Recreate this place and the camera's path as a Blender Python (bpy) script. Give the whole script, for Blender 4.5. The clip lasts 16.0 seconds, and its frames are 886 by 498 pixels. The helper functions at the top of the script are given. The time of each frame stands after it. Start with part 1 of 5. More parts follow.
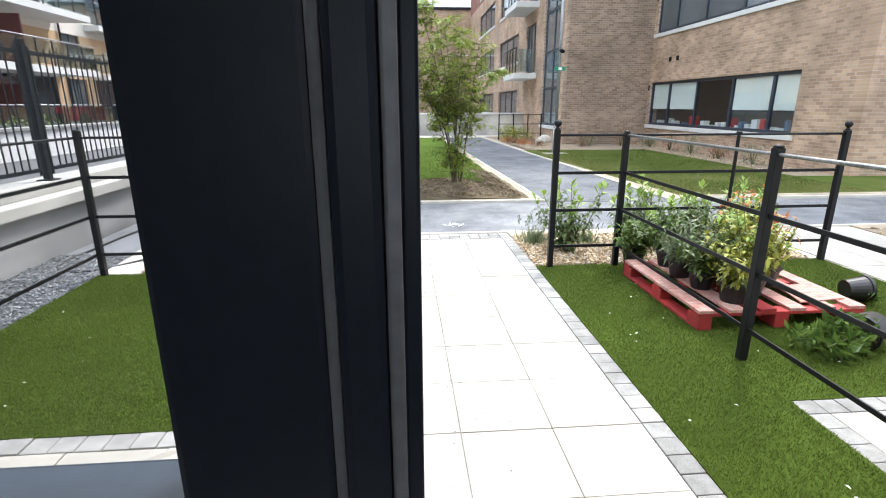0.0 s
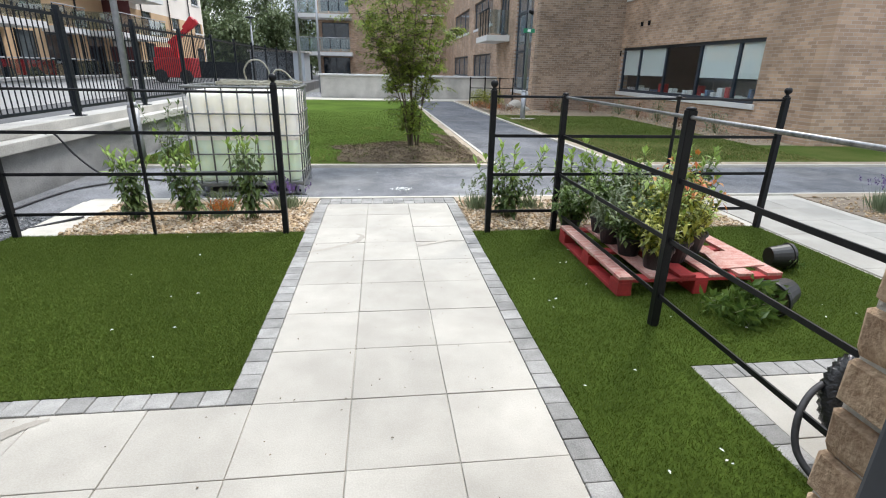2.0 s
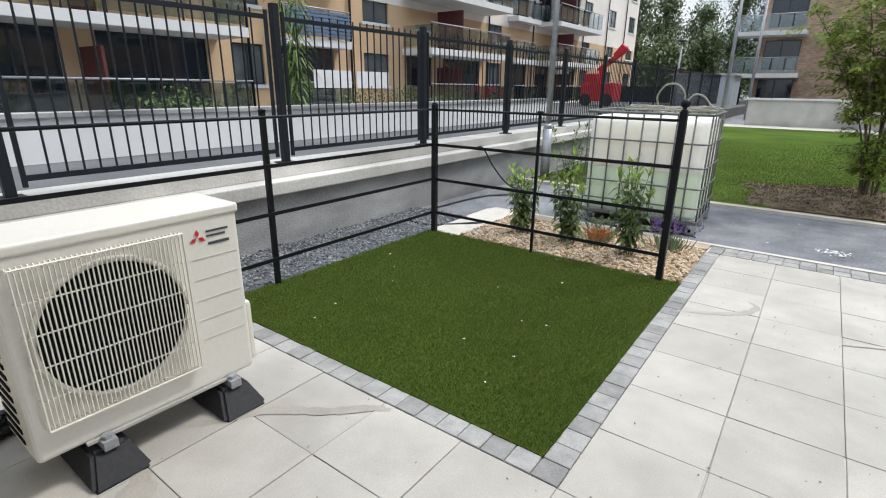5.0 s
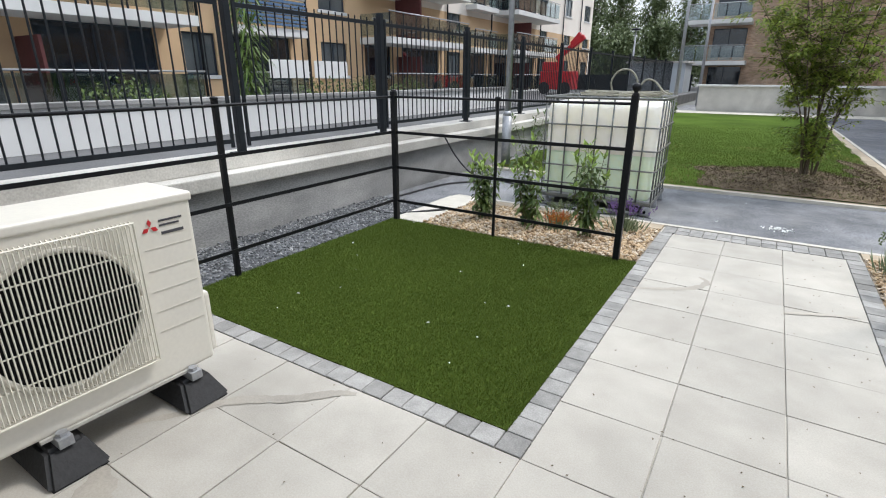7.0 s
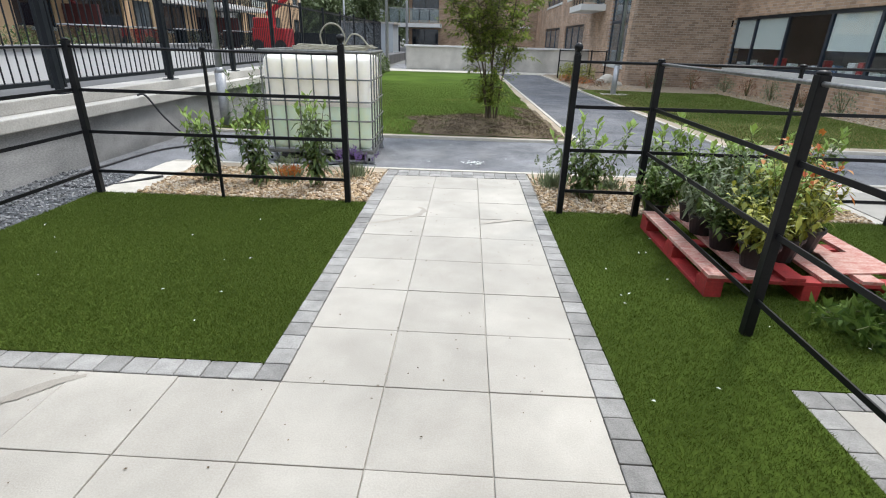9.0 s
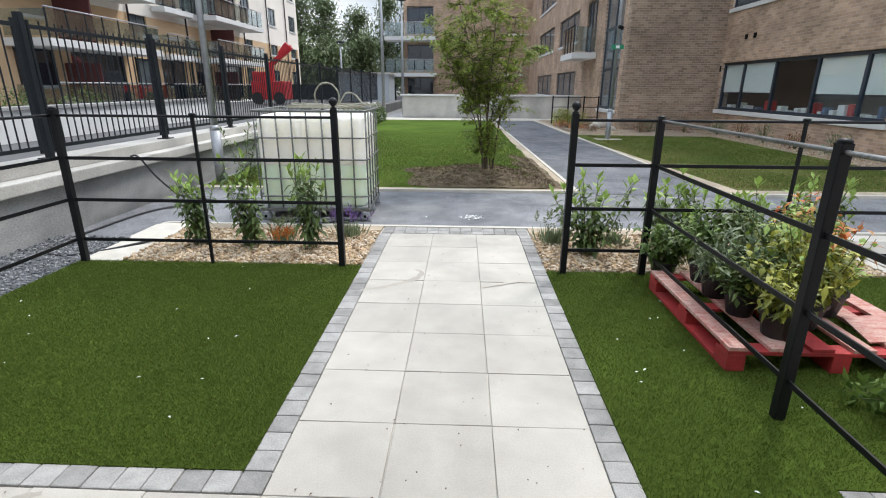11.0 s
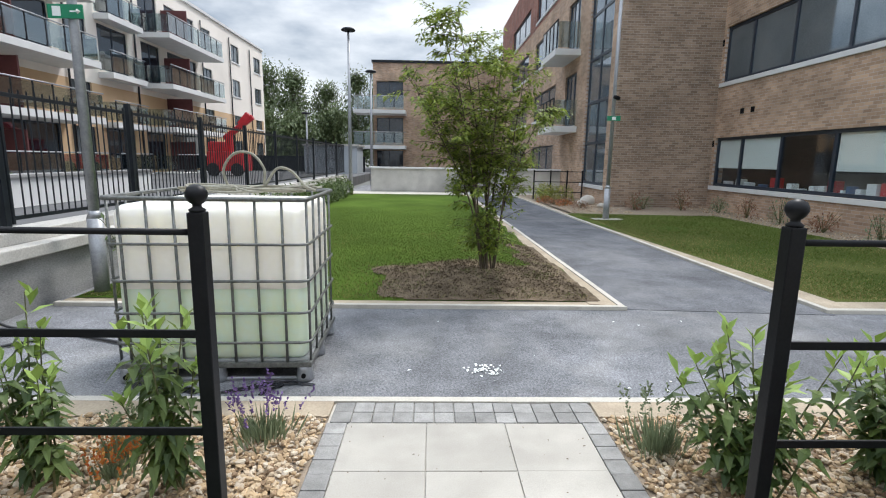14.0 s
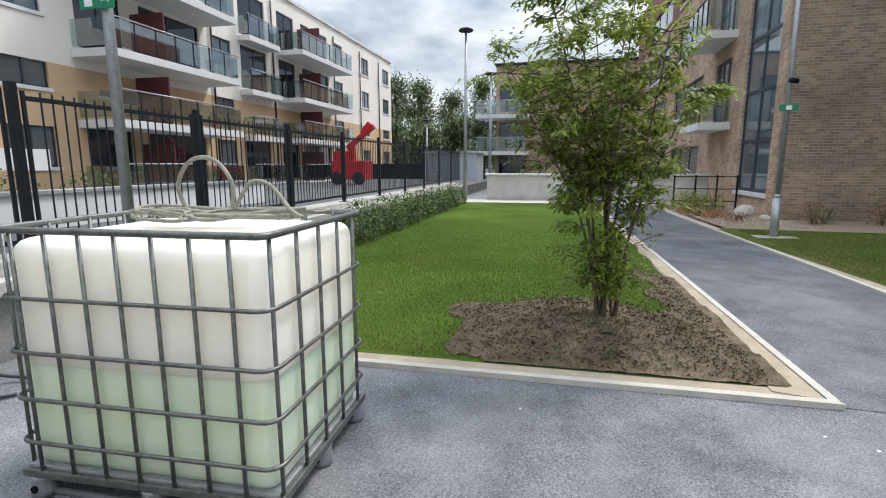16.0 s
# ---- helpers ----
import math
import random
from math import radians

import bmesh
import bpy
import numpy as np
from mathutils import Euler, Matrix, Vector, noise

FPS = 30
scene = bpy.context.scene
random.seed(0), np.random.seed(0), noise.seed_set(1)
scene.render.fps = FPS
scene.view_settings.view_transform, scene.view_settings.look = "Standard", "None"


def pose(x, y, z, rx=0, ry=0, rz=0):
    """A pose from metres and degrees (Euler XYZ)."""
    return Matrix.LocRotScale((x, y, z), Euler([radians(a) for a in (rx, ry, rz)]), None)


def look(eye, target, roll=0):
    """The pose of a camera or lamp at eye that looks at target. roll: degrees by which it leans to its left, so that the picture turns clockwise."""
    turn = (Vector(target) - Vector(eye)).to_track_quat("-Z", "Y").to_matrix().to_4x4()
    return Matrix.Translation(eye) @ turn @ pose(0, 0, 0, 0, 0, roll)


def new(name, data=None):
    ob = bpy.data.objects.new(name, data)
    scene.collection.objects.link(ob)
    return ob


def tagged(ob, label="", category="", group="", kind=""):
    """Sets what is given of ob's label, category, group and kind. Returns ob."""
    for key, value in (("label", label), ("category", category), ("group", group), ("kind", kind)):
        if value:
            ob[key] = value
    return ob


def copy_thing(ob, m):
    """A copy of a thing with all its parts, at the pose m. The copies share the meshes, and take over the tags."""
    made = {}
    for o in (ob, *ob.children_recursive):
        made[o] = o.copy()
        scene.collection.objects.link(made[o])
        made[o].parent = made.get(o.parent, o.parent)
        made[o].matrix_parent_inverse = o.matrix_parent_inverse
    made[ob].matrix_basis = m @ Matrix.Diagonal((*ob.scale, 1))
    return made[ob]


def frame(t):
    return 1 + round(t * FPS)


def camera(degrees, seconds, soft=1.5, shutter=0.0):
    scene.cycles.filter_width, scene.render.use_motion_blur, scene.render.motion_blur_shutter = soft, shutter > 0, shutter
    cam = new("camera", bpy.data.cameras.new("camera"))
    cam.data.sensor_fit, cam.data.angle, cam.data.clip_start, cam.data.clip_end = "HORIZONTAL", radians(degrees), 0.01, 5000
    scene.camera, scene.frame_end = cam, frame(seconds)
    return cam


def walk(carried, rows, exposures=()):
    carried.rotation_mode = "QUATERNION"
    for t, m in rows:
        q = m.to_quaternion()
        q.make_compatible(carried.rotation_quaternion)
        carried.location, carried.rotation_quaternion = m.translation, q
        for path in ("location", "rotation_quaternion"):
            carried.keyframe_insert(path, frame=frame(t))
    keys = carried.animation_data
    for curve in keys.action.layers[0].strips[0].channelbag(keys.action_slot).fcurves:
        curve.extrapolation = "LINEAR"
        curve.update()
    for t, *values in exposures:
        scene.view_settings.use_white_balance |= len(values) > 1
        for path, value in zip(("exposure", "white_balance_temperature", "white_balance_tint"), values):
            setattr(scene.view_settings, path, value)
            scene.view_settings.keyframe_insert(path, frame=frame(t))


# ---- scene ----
cam = camera(83.0, 16.0, soft=1.1)
PATH = [
    (0, (0.205, -2.057, 1.513), (0.356, -0.141, 0.961), -0.1),
    (0.5, (0.302, -2.162, 1.496), (0.635, -0.282, 0.9), 0.9),
    (1, (0.414, -2.172, 1.482), (0.826, -0.326, 0.832), 1.2),
    (1.5, (0.522, -2.073, 1.464), (0.899, -0.235, 0.772), 1.6),
    (2, (0.616, -2.007, 1.468), (0.85, -0.14, 0.79), 1.2),
    (2.5, (0.708, -1.935, 1.481), (0.663, -0.033, 0.865), 1.1),
    (3, (0.656, -1.769, 1.498), (0.257, 0.099, 0.905), 1.7),
    (3.5, (0.609, -1.625, 1.465), (-0.126, 0.14, 0.878), 1.5),
    (4, (0.558, -1.533, 1.483), (-0.43, 0.098, 0.878), 1.6),
    (6.5, (0.578, -1.516, 1.447), (-0.589, -0.016, 0.824), 0.4),
    (7, (0.599, -1.534, 1.444), (-0.411, 0.064, 0.791), 0.2),
    (7.5, (0.611, -1.567, 1.442), (-0.193, 0.132, 0.757), 0.2),
    (8, (0.636, -1.635, 1.446), (0.077, 0.144, 0.724), 0.3),
    (8.5, (0.695, -1.691, 1.407), (0.4, 0.142, 0.664), 1.0),
    (9, (0.752, -1.743, 1.381), (0.682, 0.101, 0.61), 1.6),
    (11.5, (0.736, -1.272, 1.5), (0.648, 0.651, 0.956), -0.1),
    (12, (0.601, -0.848, 1.486), (0.484, 1.093, 1.018), -0.0),
    (12.5, (0.578, -0.424, 1.523), (0.476, 1.532, 1.117), 0.2),
    (13, (0.535, 0.037, 1.527), (0.482, 2.003, 1.162), 0.6),
    (13.5, (0.447, 0.453, 1.506), (0.449, 2.423, 1.158), 0.9),
    (14, (0.46, 0.944, 1.49), (0.512, 2.912, 1.139), 0.9),
    (14.5, (0.422, 1.362, 1.463), (0.495, 3.329, 1.109), 0.6),
    (15, (0.477, 1.727, 1.459), (0.502, 3.696, 1.111), 0.2),
    (15.5, (0.611, 2.158, 1.475), (0.479, 4.125, 1.139), -0.1),
    (16, (0.722, 2.51, 1.485), (0.283, 4.433, 1.155), -0.1),
]
walk(cam, [(t, look(eye, target, roll)) for t, eye, target, roll in PATH],
     exposures=[(0.0, 1.1), (0.5, 0.62), (1.0, 0.5), (1.6, 0.47), (2.4, 0.34), (4.0, 0.2), (8.0, 0.2), (9.2, 0.3), (12.0, 0.27), (16.0, 0.2)])

# ---- light ----
SUN_AZ, SUN_EL = radians(35), radians(55)
world = bpy.data.worlds.new("overcast_sky")
scene.world = world
world.use_nodes = True
wn, wl = world.node_tree.nodes, world.node_tree.links
wn.clear()
w_out = wn.new("ShaderNodeOutputWorld")
w_bg = wn.new("ShaderNodeBackground")
w_sky = wn.new("ShaderNodeTexSky")
w_sky.sky_type = "NISHITA"
w_sky.sun_disc = False
w_sky.sun_elevation, w_sky.sun_rotation = SUN_EL, SUN_AZ
w_co = wn.new("ShaderNodeTexCoord")
w_map = wn.new("ShaderNodeMapping")
w_map.inputs["Scale"].default_value = (1.0, 1.0, 2.6)
w_n = wn.new("ShaderNodeTexNoise")
w_n.inputs["Scale"].default_value, w_n.inputs["Detail"].default_value, w_n.inputs["Roughness"].default_value = 2.6, 7, 0.55
w_r = wn.new("ShaderNodeValToRGB")
w_r.color_ramp.elements[0].position, w_r.color_ramp.elements[0].color = 0.40, (3.3, 4.0, 4.95, 1)
w_r.color_ramp.elements[1].position, w_r.color_ramp.elements[1].color = 0.63, (10.0, 10.4, 10.9, 1)
w_mix = wn.new("ShaderNodeMix")
w_mix.data_type = "RGBA"
w_mix.inputs["Factor"].default_value = 0.88
wl.new(w_co.outputs["Generated"], w_map.inputs["Vector"])
wl.new(w_map.outputs["Vector"], w_n.inputs["Vector"])
wl.new(w_n.outputs["Fac"], w_r.inputs["Fac"])
wl.new(w_sky.outputs["Color"], w_mix.inputs["A"])
wl.new(w_r.outputs["Color"], w_mix.inputs["B"])
w_sep = wn.new("ShaderNodeSeparateXYZ")
w_up = wn.new("ShaderNodeMapRange")
w_up.inputs["From Min"].default_value, w_up.inputs["From Max"].default_value = 0.25, 0.9
w_up.inputs["To Min"].default_value, w_up.inputs["To Max"].default_value = 1.0, 2.9
w_gain = wn.new("ShaderNodeVectorMath")
w_gain.operation = "SCALE"
wl.new(w_co.outputs["Generated"], w_sep.inputs[0])
wl.new(w_sep.outputs["Z"], w_up.inputs["Value"])
wl.new(w_mix.outputs["Result"], w_gain.inputs[0])
wl.new(w_up.outputs["Result"], w_gain.inputs["Scale"])
wl.new(w_gain.outputs["Vector"], w_bg.inputs["Color"])
w_bg.inputs["Strength"].default_value = 0.10
wl.new(w_bg.outputs["Background"], w_out.inputs["Surface"])
sun = new("sun", bpy.data.lights.new("sun", "SUN"))
sun.data.energy, sun.data.angle, sun.data.color = 2.3, radians(10), (1.0, 0.975, 0.94)
sun.matrix_world = look((30 * math.sin(SUN_AZ), 30 * math.cos(SUN_AZ), 30 * math.tan(SUN_EL)), (0, 0, 0))


# ---- materials ----
def mat(name, a, b=None, scale=8.0, rough=0.7, metal=0.0, bump=0.2, fine=60.0, stretch=(1, 1, 1), spec=0.5, per=0.0, stain=0.0, dist=0.01):
    """Two-scale procedural surface. per: how much single pieces differ; stain: large blotches."""
    m = bpy.data.materials.new(name)
    m.use_nodes = True
    n, l = m.node_tree.nodes, m.node_tree.links
    p = n["Principled BSDF"]
    b = b or tuple(c * 0.8 for c in a)
    co, mp = n.new("ShaderNodeTexCoord"), n.new("ShaderNodeMapping")
    mp.inputs["Scale"].default_value = stretch
    geo = n.new("ShaderNodeNewGeometry")
    l.new(geo.outputs["Position"], mp.inputs["Vector"])
    n1, n2 = n.new("ShaderNodeTexNoise"), n.new("ShaderNodeTexNoise")
    n1.inputs["Scale"].default_value, n1.inputs["Detail"].default_value = scale, 6
    n2.inputs["Scale"].default_value, n2.inputs["Detail"].default_value = fine, 4
    l.new(mp.outputs["Vector"], n1.inputs["Vector"])
    l.new(mp.outputs["Vector"], n2.inputs["Vector"])
    add = n.new("ShaderNodeMath")
    add.operation = "MULTIPLY_ADD"
    add.inputs[1].default_value = 0.5
    l.new(n2.outputs["Fac"], add.inputs[0])
    half = n.new("ShaderNodeMath")
    half.operation = "MULTIPLY"
    half.inputs[1].default_value = 0.5
    l.new(n1.outputs["Fac"], half.inputs[0])
    l.new(half.outputs[0], add.inputs[2])
    ramp = n.new("ShaderNodeValToRGB")
    ramp.color_ramp.elements[0].position, ramp.color_ramp.elements[0].color = 0.36, (*b, 1)
    ramp.color_ramp.elements[1].position, ramp.color_ramp.elements[1].color = 0.64, (*a, 1)
    l.new(add.outputs[0], ramp.inputs["Fac"])
    col = ramp.outputs["Color"]
    if per:
        info = n.new("ShaderNodeObjectInfo")
        hsv = n.new("ShaderNodeHueSaturation")
        rr = n.new("ShaderNodeMapRange")
        rr.inputs["To Min"].default_value, rr.inputs["To Max"].default_value = 1 - per, 1 + per
        l.new(info.outputs["Random"], rr.inputs["Value"])
        l.new(rr.outputs["Result"], hsv.inputs["Value"])
        l.new(col, hsv.inputs["Color"])
        col = hsv.outputs["Color"]
    if stain:
        n3 = n.new("ShaderNodeTexNoise")
        n3.inputs["Scale"].default_value, n3.inputs["Detail"].default_value, n3.inputs["Distortion"].default_value = scale * 0.23, 5, 0.6
        l.new(geo.outputs["Position"], n3.inputs["Vector"])
        r3 = n.new("ShaderNodeMapRange")
        r3.inputs["From Min"].default_value, r3.inputs["From Max"].default_value = 0.35, 0.68
        r3.inputs["To Min"].default_value, r3.inputs["To Max"].default_value = 1 - stain, 1 + stain * 0.5
        l.new(n3.outputs["Fac"], r3.inputs["Value"])
        h3 = n.new("ShaderNodeHueSaturation")
        l.new(r3.outputs["Result"], h3.inputs["Value"])
        l.new(col, h3.inputs["Color"])
        col = h3.outputs["Color"]
    l.new(col, p.inputs["Base Color"])
    p.inputs["Roughness"].default_value, p.inputs["Metallic"].default_value = rough, metal
    p.inputs["Specular IOR Level"].default_value = spec
    if bump:
        bp = n.new("ShaderNodeBump")
        bp.inputs["Strength"].default_value, bp.inputs["Distance"].default_value = bump, dist
        l.new(add.outputs[0], bp.inputs["Height"])
        l.new(bp.outputs["Normal"], p.inputs["Normal"])
    return m


def leafy(name, a, b, rough=0.5, trans=0.25, spec=0.4):
    """Leaf colour that differs leaf by leaf, and lets some light through."""
    m = bpy.data.materials.new(name)
    m.use_nodes = True
    n, l = m.node_tree.nodes, m.node_tree.links
    p = n["Principled BSDF"]
    geo, ramp = n.new("ShaderNodeNewGeometry"), n.new("ShaderNodeValToRGB")
    ramp.color_ramp.elements[0].color, ramp.color_ramp.elements[1].color = (*a, 1), (*b, 1)
    l.new(geo.outputs["Random Per Island"], ramp.inputs["Fac"])
    l.new(ramp.outputs["Color"], p.inputs["Base Color"])
    p.inputs["Roughness"].default_value = rough
    p.inputs["Specular IOR Level"].default_value = spec
    tr, mx, out = n.new("ShaderNodeBsdfTranslucent"), n.new("ShaderNodeMixShader"), n["Material Output"]
    l.new(ramp.outputs["Color"], tr.inputs["Color"])
    mx.inputs["Fac"].default_value = trans
    l.new(p.outputs[0], mx.inputs[1])
    l.new(tr.outputs[0], mx.inputs[2])
    l.new(mx.outputs[0], out.inputs["Surface"])
    return m


def brick_mat(name, c1, c2, mortar, along):
    """Brickwork of 225 x 75 mm courses on an upright wall that runs along x or y."""
    m = bpy.data.materials.new(name)
    m.use_nodes = True
    n, l = m.node_tree.nodes, m.node_tree.links
    p = n["Principled BSDF"]
    geo, sep, comb = n.new("ShaderNodeNewGeometry"), n.new("ShaderNodeSeparateXYZ"), n.new("ShaderNodeCombineXYZ")
    l.new(geo.outputs["Position"], sep.inputs[0])
    l.new(sep.outputs["X" if along == "x" else "Y"], comb.inputs["X"])
    l.new(sep.outputs["Z"], comb.inputs["Y"])
    br = n.new("ShaderNodeTexBrick")
    br.inputs["Scale"].default_value = 1.0
    br.inputs["Brick Width"].default_value, br.inputs["Row Height"].default_value = 0.225, 0.075
    br.inputs["Mortar Size"].default_value, br.inputs["Mortar Smooth"].default_value = 0.006, 0.3
    br.inputs["Color1"].default_value, br.inputs["Color2"].default_value, br.inputs["Mortar"].default_value = (*c1, 1), (*c2, 1), (*mortar, 1)
    l.new(comb.outputs[0], br.inputs["Vector"])
    no = n.new("ShaderNodeTexNoise")
    no.inputs["Scale"].default_value, no.inputs["Detail"].default_value = 1.1, 8
    l.new(geo.outputs["Position"], no.inputs["Vector"])
    rr = n.new("ShaderNodeMapRange")
    rr.inputs["From Min"].default_value, rr.inputs["From Max"].default_value = 0.3, 0.7
    rr.inputs["To Min"].default_value, rr.inputs["To Max"].default_value = 0.72, 1.2
    l.new(no.outputs["Fac"], rr.inputs["Value"])
    hs = n.new("ShaderNodeHueSaturation")
    l.new(rr.outputs["Result"], hs.inputs["Value"])
    l.new(br.outputs["Color"], hs.inputs["Color"])
    l.new(hs.outputs["Color"], p.inputs["Base Color"])
    bp = n.new("ShaderNodeBump")
    bp.invert = True
    bp.inputs["Strength"].default_value, bp.inputs["Distance"].default_value = 0.6, 0.008
    l.new(br.outputs["Fac"], bp.inputs["Height"])
    l.new(bp.outputs["Normal"], p.inputs["Normal"])
    p.inputs["Roughness"].default_value = 0.9
    return m


def glass_mat(name, tint=(1, 1, 1), clear=0.75, rough=0.03, gloss=(0.16, 0.75)):
    """Thin glazing: a clear sheet with a mirror gloss."""
    m = bpy.data.materials.new(name)
    m.use_nodes = True
    n, l = m.node_tree.nodes, m.node_tree.links
    out = n["Material Output"]
    tr, gl, mx, fr, mr = n.new("ShaderNodeBsdfTransparent"), n.new("ShaderNodeBsdfGlossy"), n.new("ShaderNodeMixShader"), n.new("ShaderNodeLayerWeight"), n.new("ShaderNodeMapRange")
    tr.inputs["Color"].default_value = (*[c * clear for c in tint], 1)
    gl.inputs["Roughness"].default_value = rough
    fr.inputs["Blend"].default_value = 0.25
    mr.inputs["To Min"].default_value, mr.inputs["To Max"].default_value = gloss
    l.new(fr.outputs["Facing"], mr.inputs["Value"])
    l.new(mr.outputs["Result"], mx.inputs["Fac"])
    l.new(tr.outputs[0], mx.inputs[1])
    l.new(gl.outputs[0], mx.inputs[2])
    l.new(mx.outputs[0], out.inputs["Surface"])
    return m


def plastic(name, a, b):
    """Milky plastic that lets light wander through it."""
    m = mat(name, a, b, 2.5, 0.38, bump=0.05, fine=20)
    p = m.node_tree.nodes["Principled BSDF"]
    p.inputs["Subsurface Weight"].default_value = 0.75
    p.inputs["Subsurface Radius"].default_value = (1.0, 1.0, 0.9)
    p.inputs["Subsurface Scale"].default_value = 0.22
    return m


def asphalt(name, pale, dark, dust):
    """Rolled asphalt: dark binder, single grey chippings, and pale dust lying in wide patches."""
    m = mat(name, pale, dark, 3.2, 0.92, fine=70, bump=0.9, stain=0.25, spec=0.3)
    n, l = m.node_tree.nodes, m.node_tree.links
    p = n["Principled BSDF"]
    col = p.inputs["Base Color"].links[0].from_socket
    geo = n.new("ShaderNodeNewGeometry")
    vo = n.new("ShaderNodeTexVoronoi")
    vo.inputs["Scale"].default_value = 140
    l.new(geo.outputs["Position"], vo.inputs["Vector"])
    chip = n.new("ShaderNodeMapRange")
    chip.inputs["From Min"].default_value, chip.inputs["From Max"].default_value = 0.05, 0.95
    chip.inputs["To Min"].default_value, chip.inputs["To Max"].default_value = 0.55, 1.45
    l.new(vo.outputs["Color"], chip.inputs["Value"])
    hv = n.new("ShaderNodeHueSaturation")
    l.new(chip.outputs["Result"], hv.inputs["Value"])
    l.new(col, hv.inputs["Color"])
    dn = n.new("ShaderNodeTexNoise")
    dn.inputs["Scale"].default_value, dn.inputs["Detail"].default_value, dn.inputs["Distortion"].default_value = 0.9, 9, 0.8
    l.new(geo.outputs["Position"], dn.inputs["Vector"])
    dr = n.new("ShaderNodeMapRange")
    dr.inputs["From Min"].default_value, dr.inputs["From Max"].default_value = 0.48, 0.75
    dr.inputs["To Max"].default_value = dust
    l.new(dn.outputs["Fac"], dr.inputs["Value"])
    mx = n.new("ShaderNodeMix")
    mx.data_type = "RGBA"
    mx.inputs["B"].default_value = (0.36, 0.35, 0.33, 1)
    l.new(dr.outputs["Result"], mx.inputs["Factor"])
    l.new(hv.outputs["Color"], mx.inputs["A"])
    l.new(mx.outputs["Result"], p.inputs["Base Color"])
    return m


M_ASPH = asphalt("asphalt", (0.235, 0.24, 0.255), (0.115, 0.118, 0.127), 0.45)
M_TILE = mat("concrete_flag", (0.455, 0.43, 0.385), (0.38, 0.355, 0.315), 5, 0.9, fine=150, bump=0.15, per=0.06, stain=0.16, spec=0.3)
M_SETT = mat("grey_sett", (0.35, 0.34, 0.325), (0.22, 0.215, 0.205), 12, 0.9, fine=160, bump=0.45, per=0.2, stain=0.15, spec=0.3)
M_SAND = mat("sandy_mortar", (0.46, 0.38, 0.28), (0.33, 0.27, 0.2), 5, 0.95, fine=70, bump=0.4, stain=0.25)
M_EDGE = mat("concrete_edging", (0.56, 0.53, 0.47), (0.42, 0.39, 0.34), 6, 0.9, fine=90, bump=0.3)
M_ASPHN = asphalt("newer_asphalt", (0.17, 0.175, 0.19), (0.095, 0.098, 0.108), 0.2)
M_STRAW = leafy("dry_grass_blade", (0.20, 0.17, 0.07), (0.34, 0.29, 0.14), rough=0.9, spec=0.05, trans=0.2)
# Pale grey tint paints reflected sky into the small windows' glass.
M_WINGL = mat("sky_sheen_window_glass", (0.20, 0.23, 0.25), (0.10, 0.12, 0.13), 0.9, 0.06, metal=0.4, bump=0.0, spec=1.0)
M_TURF = mat("turf_base", (0.060, 0.092, 0.014), (0.042, 0.066, 0.009), 3, 1.0, fine=220, bump=0.3, spec=0.08, stain=0.25)
M_LAWN = mat("lawn", (0.085, 0.135, 0.022), (0.055, 0.095, 0.014), 1.1, 1.0, fine=90, bump=0.5, stain=0.35, spec=0.05)
M_LAWN2 = mat("lawn_patchy", (0.15, 0.155, 0.05), (0.05, 0.10, 0.014), 0.7, 1.0, fine=80, bump=0.5, stain=0.3, spec=0.05)
M_SOIL = mat("bare_soil", (0.23, 0.18, 0.125), (0.10, 0.075, 0.052), 9, 1.0, fine=75, bump=1.0, dist=0.04, stain=0.35, spec=0.1)
M_BEDS = mat("bed_base", (0.34, 0.27, 0.2), (0.18, 0.14, 0.1), 12, 1.0, fine=70, bump=0.8)
M_BLACK = mat("black_paint", (0.011, 0.012, 0.014), (0.007, 0.007, 0.009), 10, 0.42, fine=90, bump=0.08, spec=0.2)
M_STEEL = mat("worn_steel_rail", (0.33, 0.33, 0.33), (0.14, 0.14, 0.14), 9, 0.35, metal=0.8, bump=0.05)
M_RAIL = mat("dark_railing_paint", (0.014, 0.018, 0.024), (0.009, 0.012, 0.016), 10, 0.45, bump=0.05, spec=0.3)
M_GALV = mat("galvanised_steel", (0.42, 0.43, 0.45), (0.30, 0.31, 0.33), 14, 0.5, metal=0.6, bump=0.05)
M_CAGE = mat("cage_steel", (0.21, 0.215, 0.205), (0.10, 0.105, 0.10), 20, 0.45, metal=0.6, bump=0.05)
M_FRAME = mat("anthracite_frame", (0.024, 0.036, 0.056), (0.018, 0.028, 0.044), 6, 0.38, bump=0.03)
M_SEAL = mat("grey_seal", (0.27, 0.28, 0.30), (0.20, 0.21, 0.23), 30, 0.5, bump=0.05)
M_WALLC = mat("cast_concrete", (0.40, 0.395, 0.385), (0.20, 0.20, 0.20), 1.7, 0.9, fine=38, bump=0.35, stain=0.45, stretch=(1, 1, 2.6))
M_COPE = mat("coping_concrete", (0.58, 0.56, 0.52), (0.40, 0.385, 0.355), 2.2, 0.85, fine=60, bump=0.25, stain=0.3)
M_WHITE = mat("white_render", (0.74, 0.74, 0.73), (0.64, 0.64, 0.64), 1.2, 0.85, fine=80, bump=0.1, stain=0.08)
M_CREAM = mat("cream_render", (0.86, 0.80, 0.73), (0.80, 0.74, 0.67), 0.9, 0.9, fine=60, bump=0.1, stain=0.08)
M_TAN = mat("tan_render", (0.66, 0.46, 0.28), (0.58, 0.40, 0.24), 0.9, 0.9, fine=60, bump=0.1, stain=0.1)
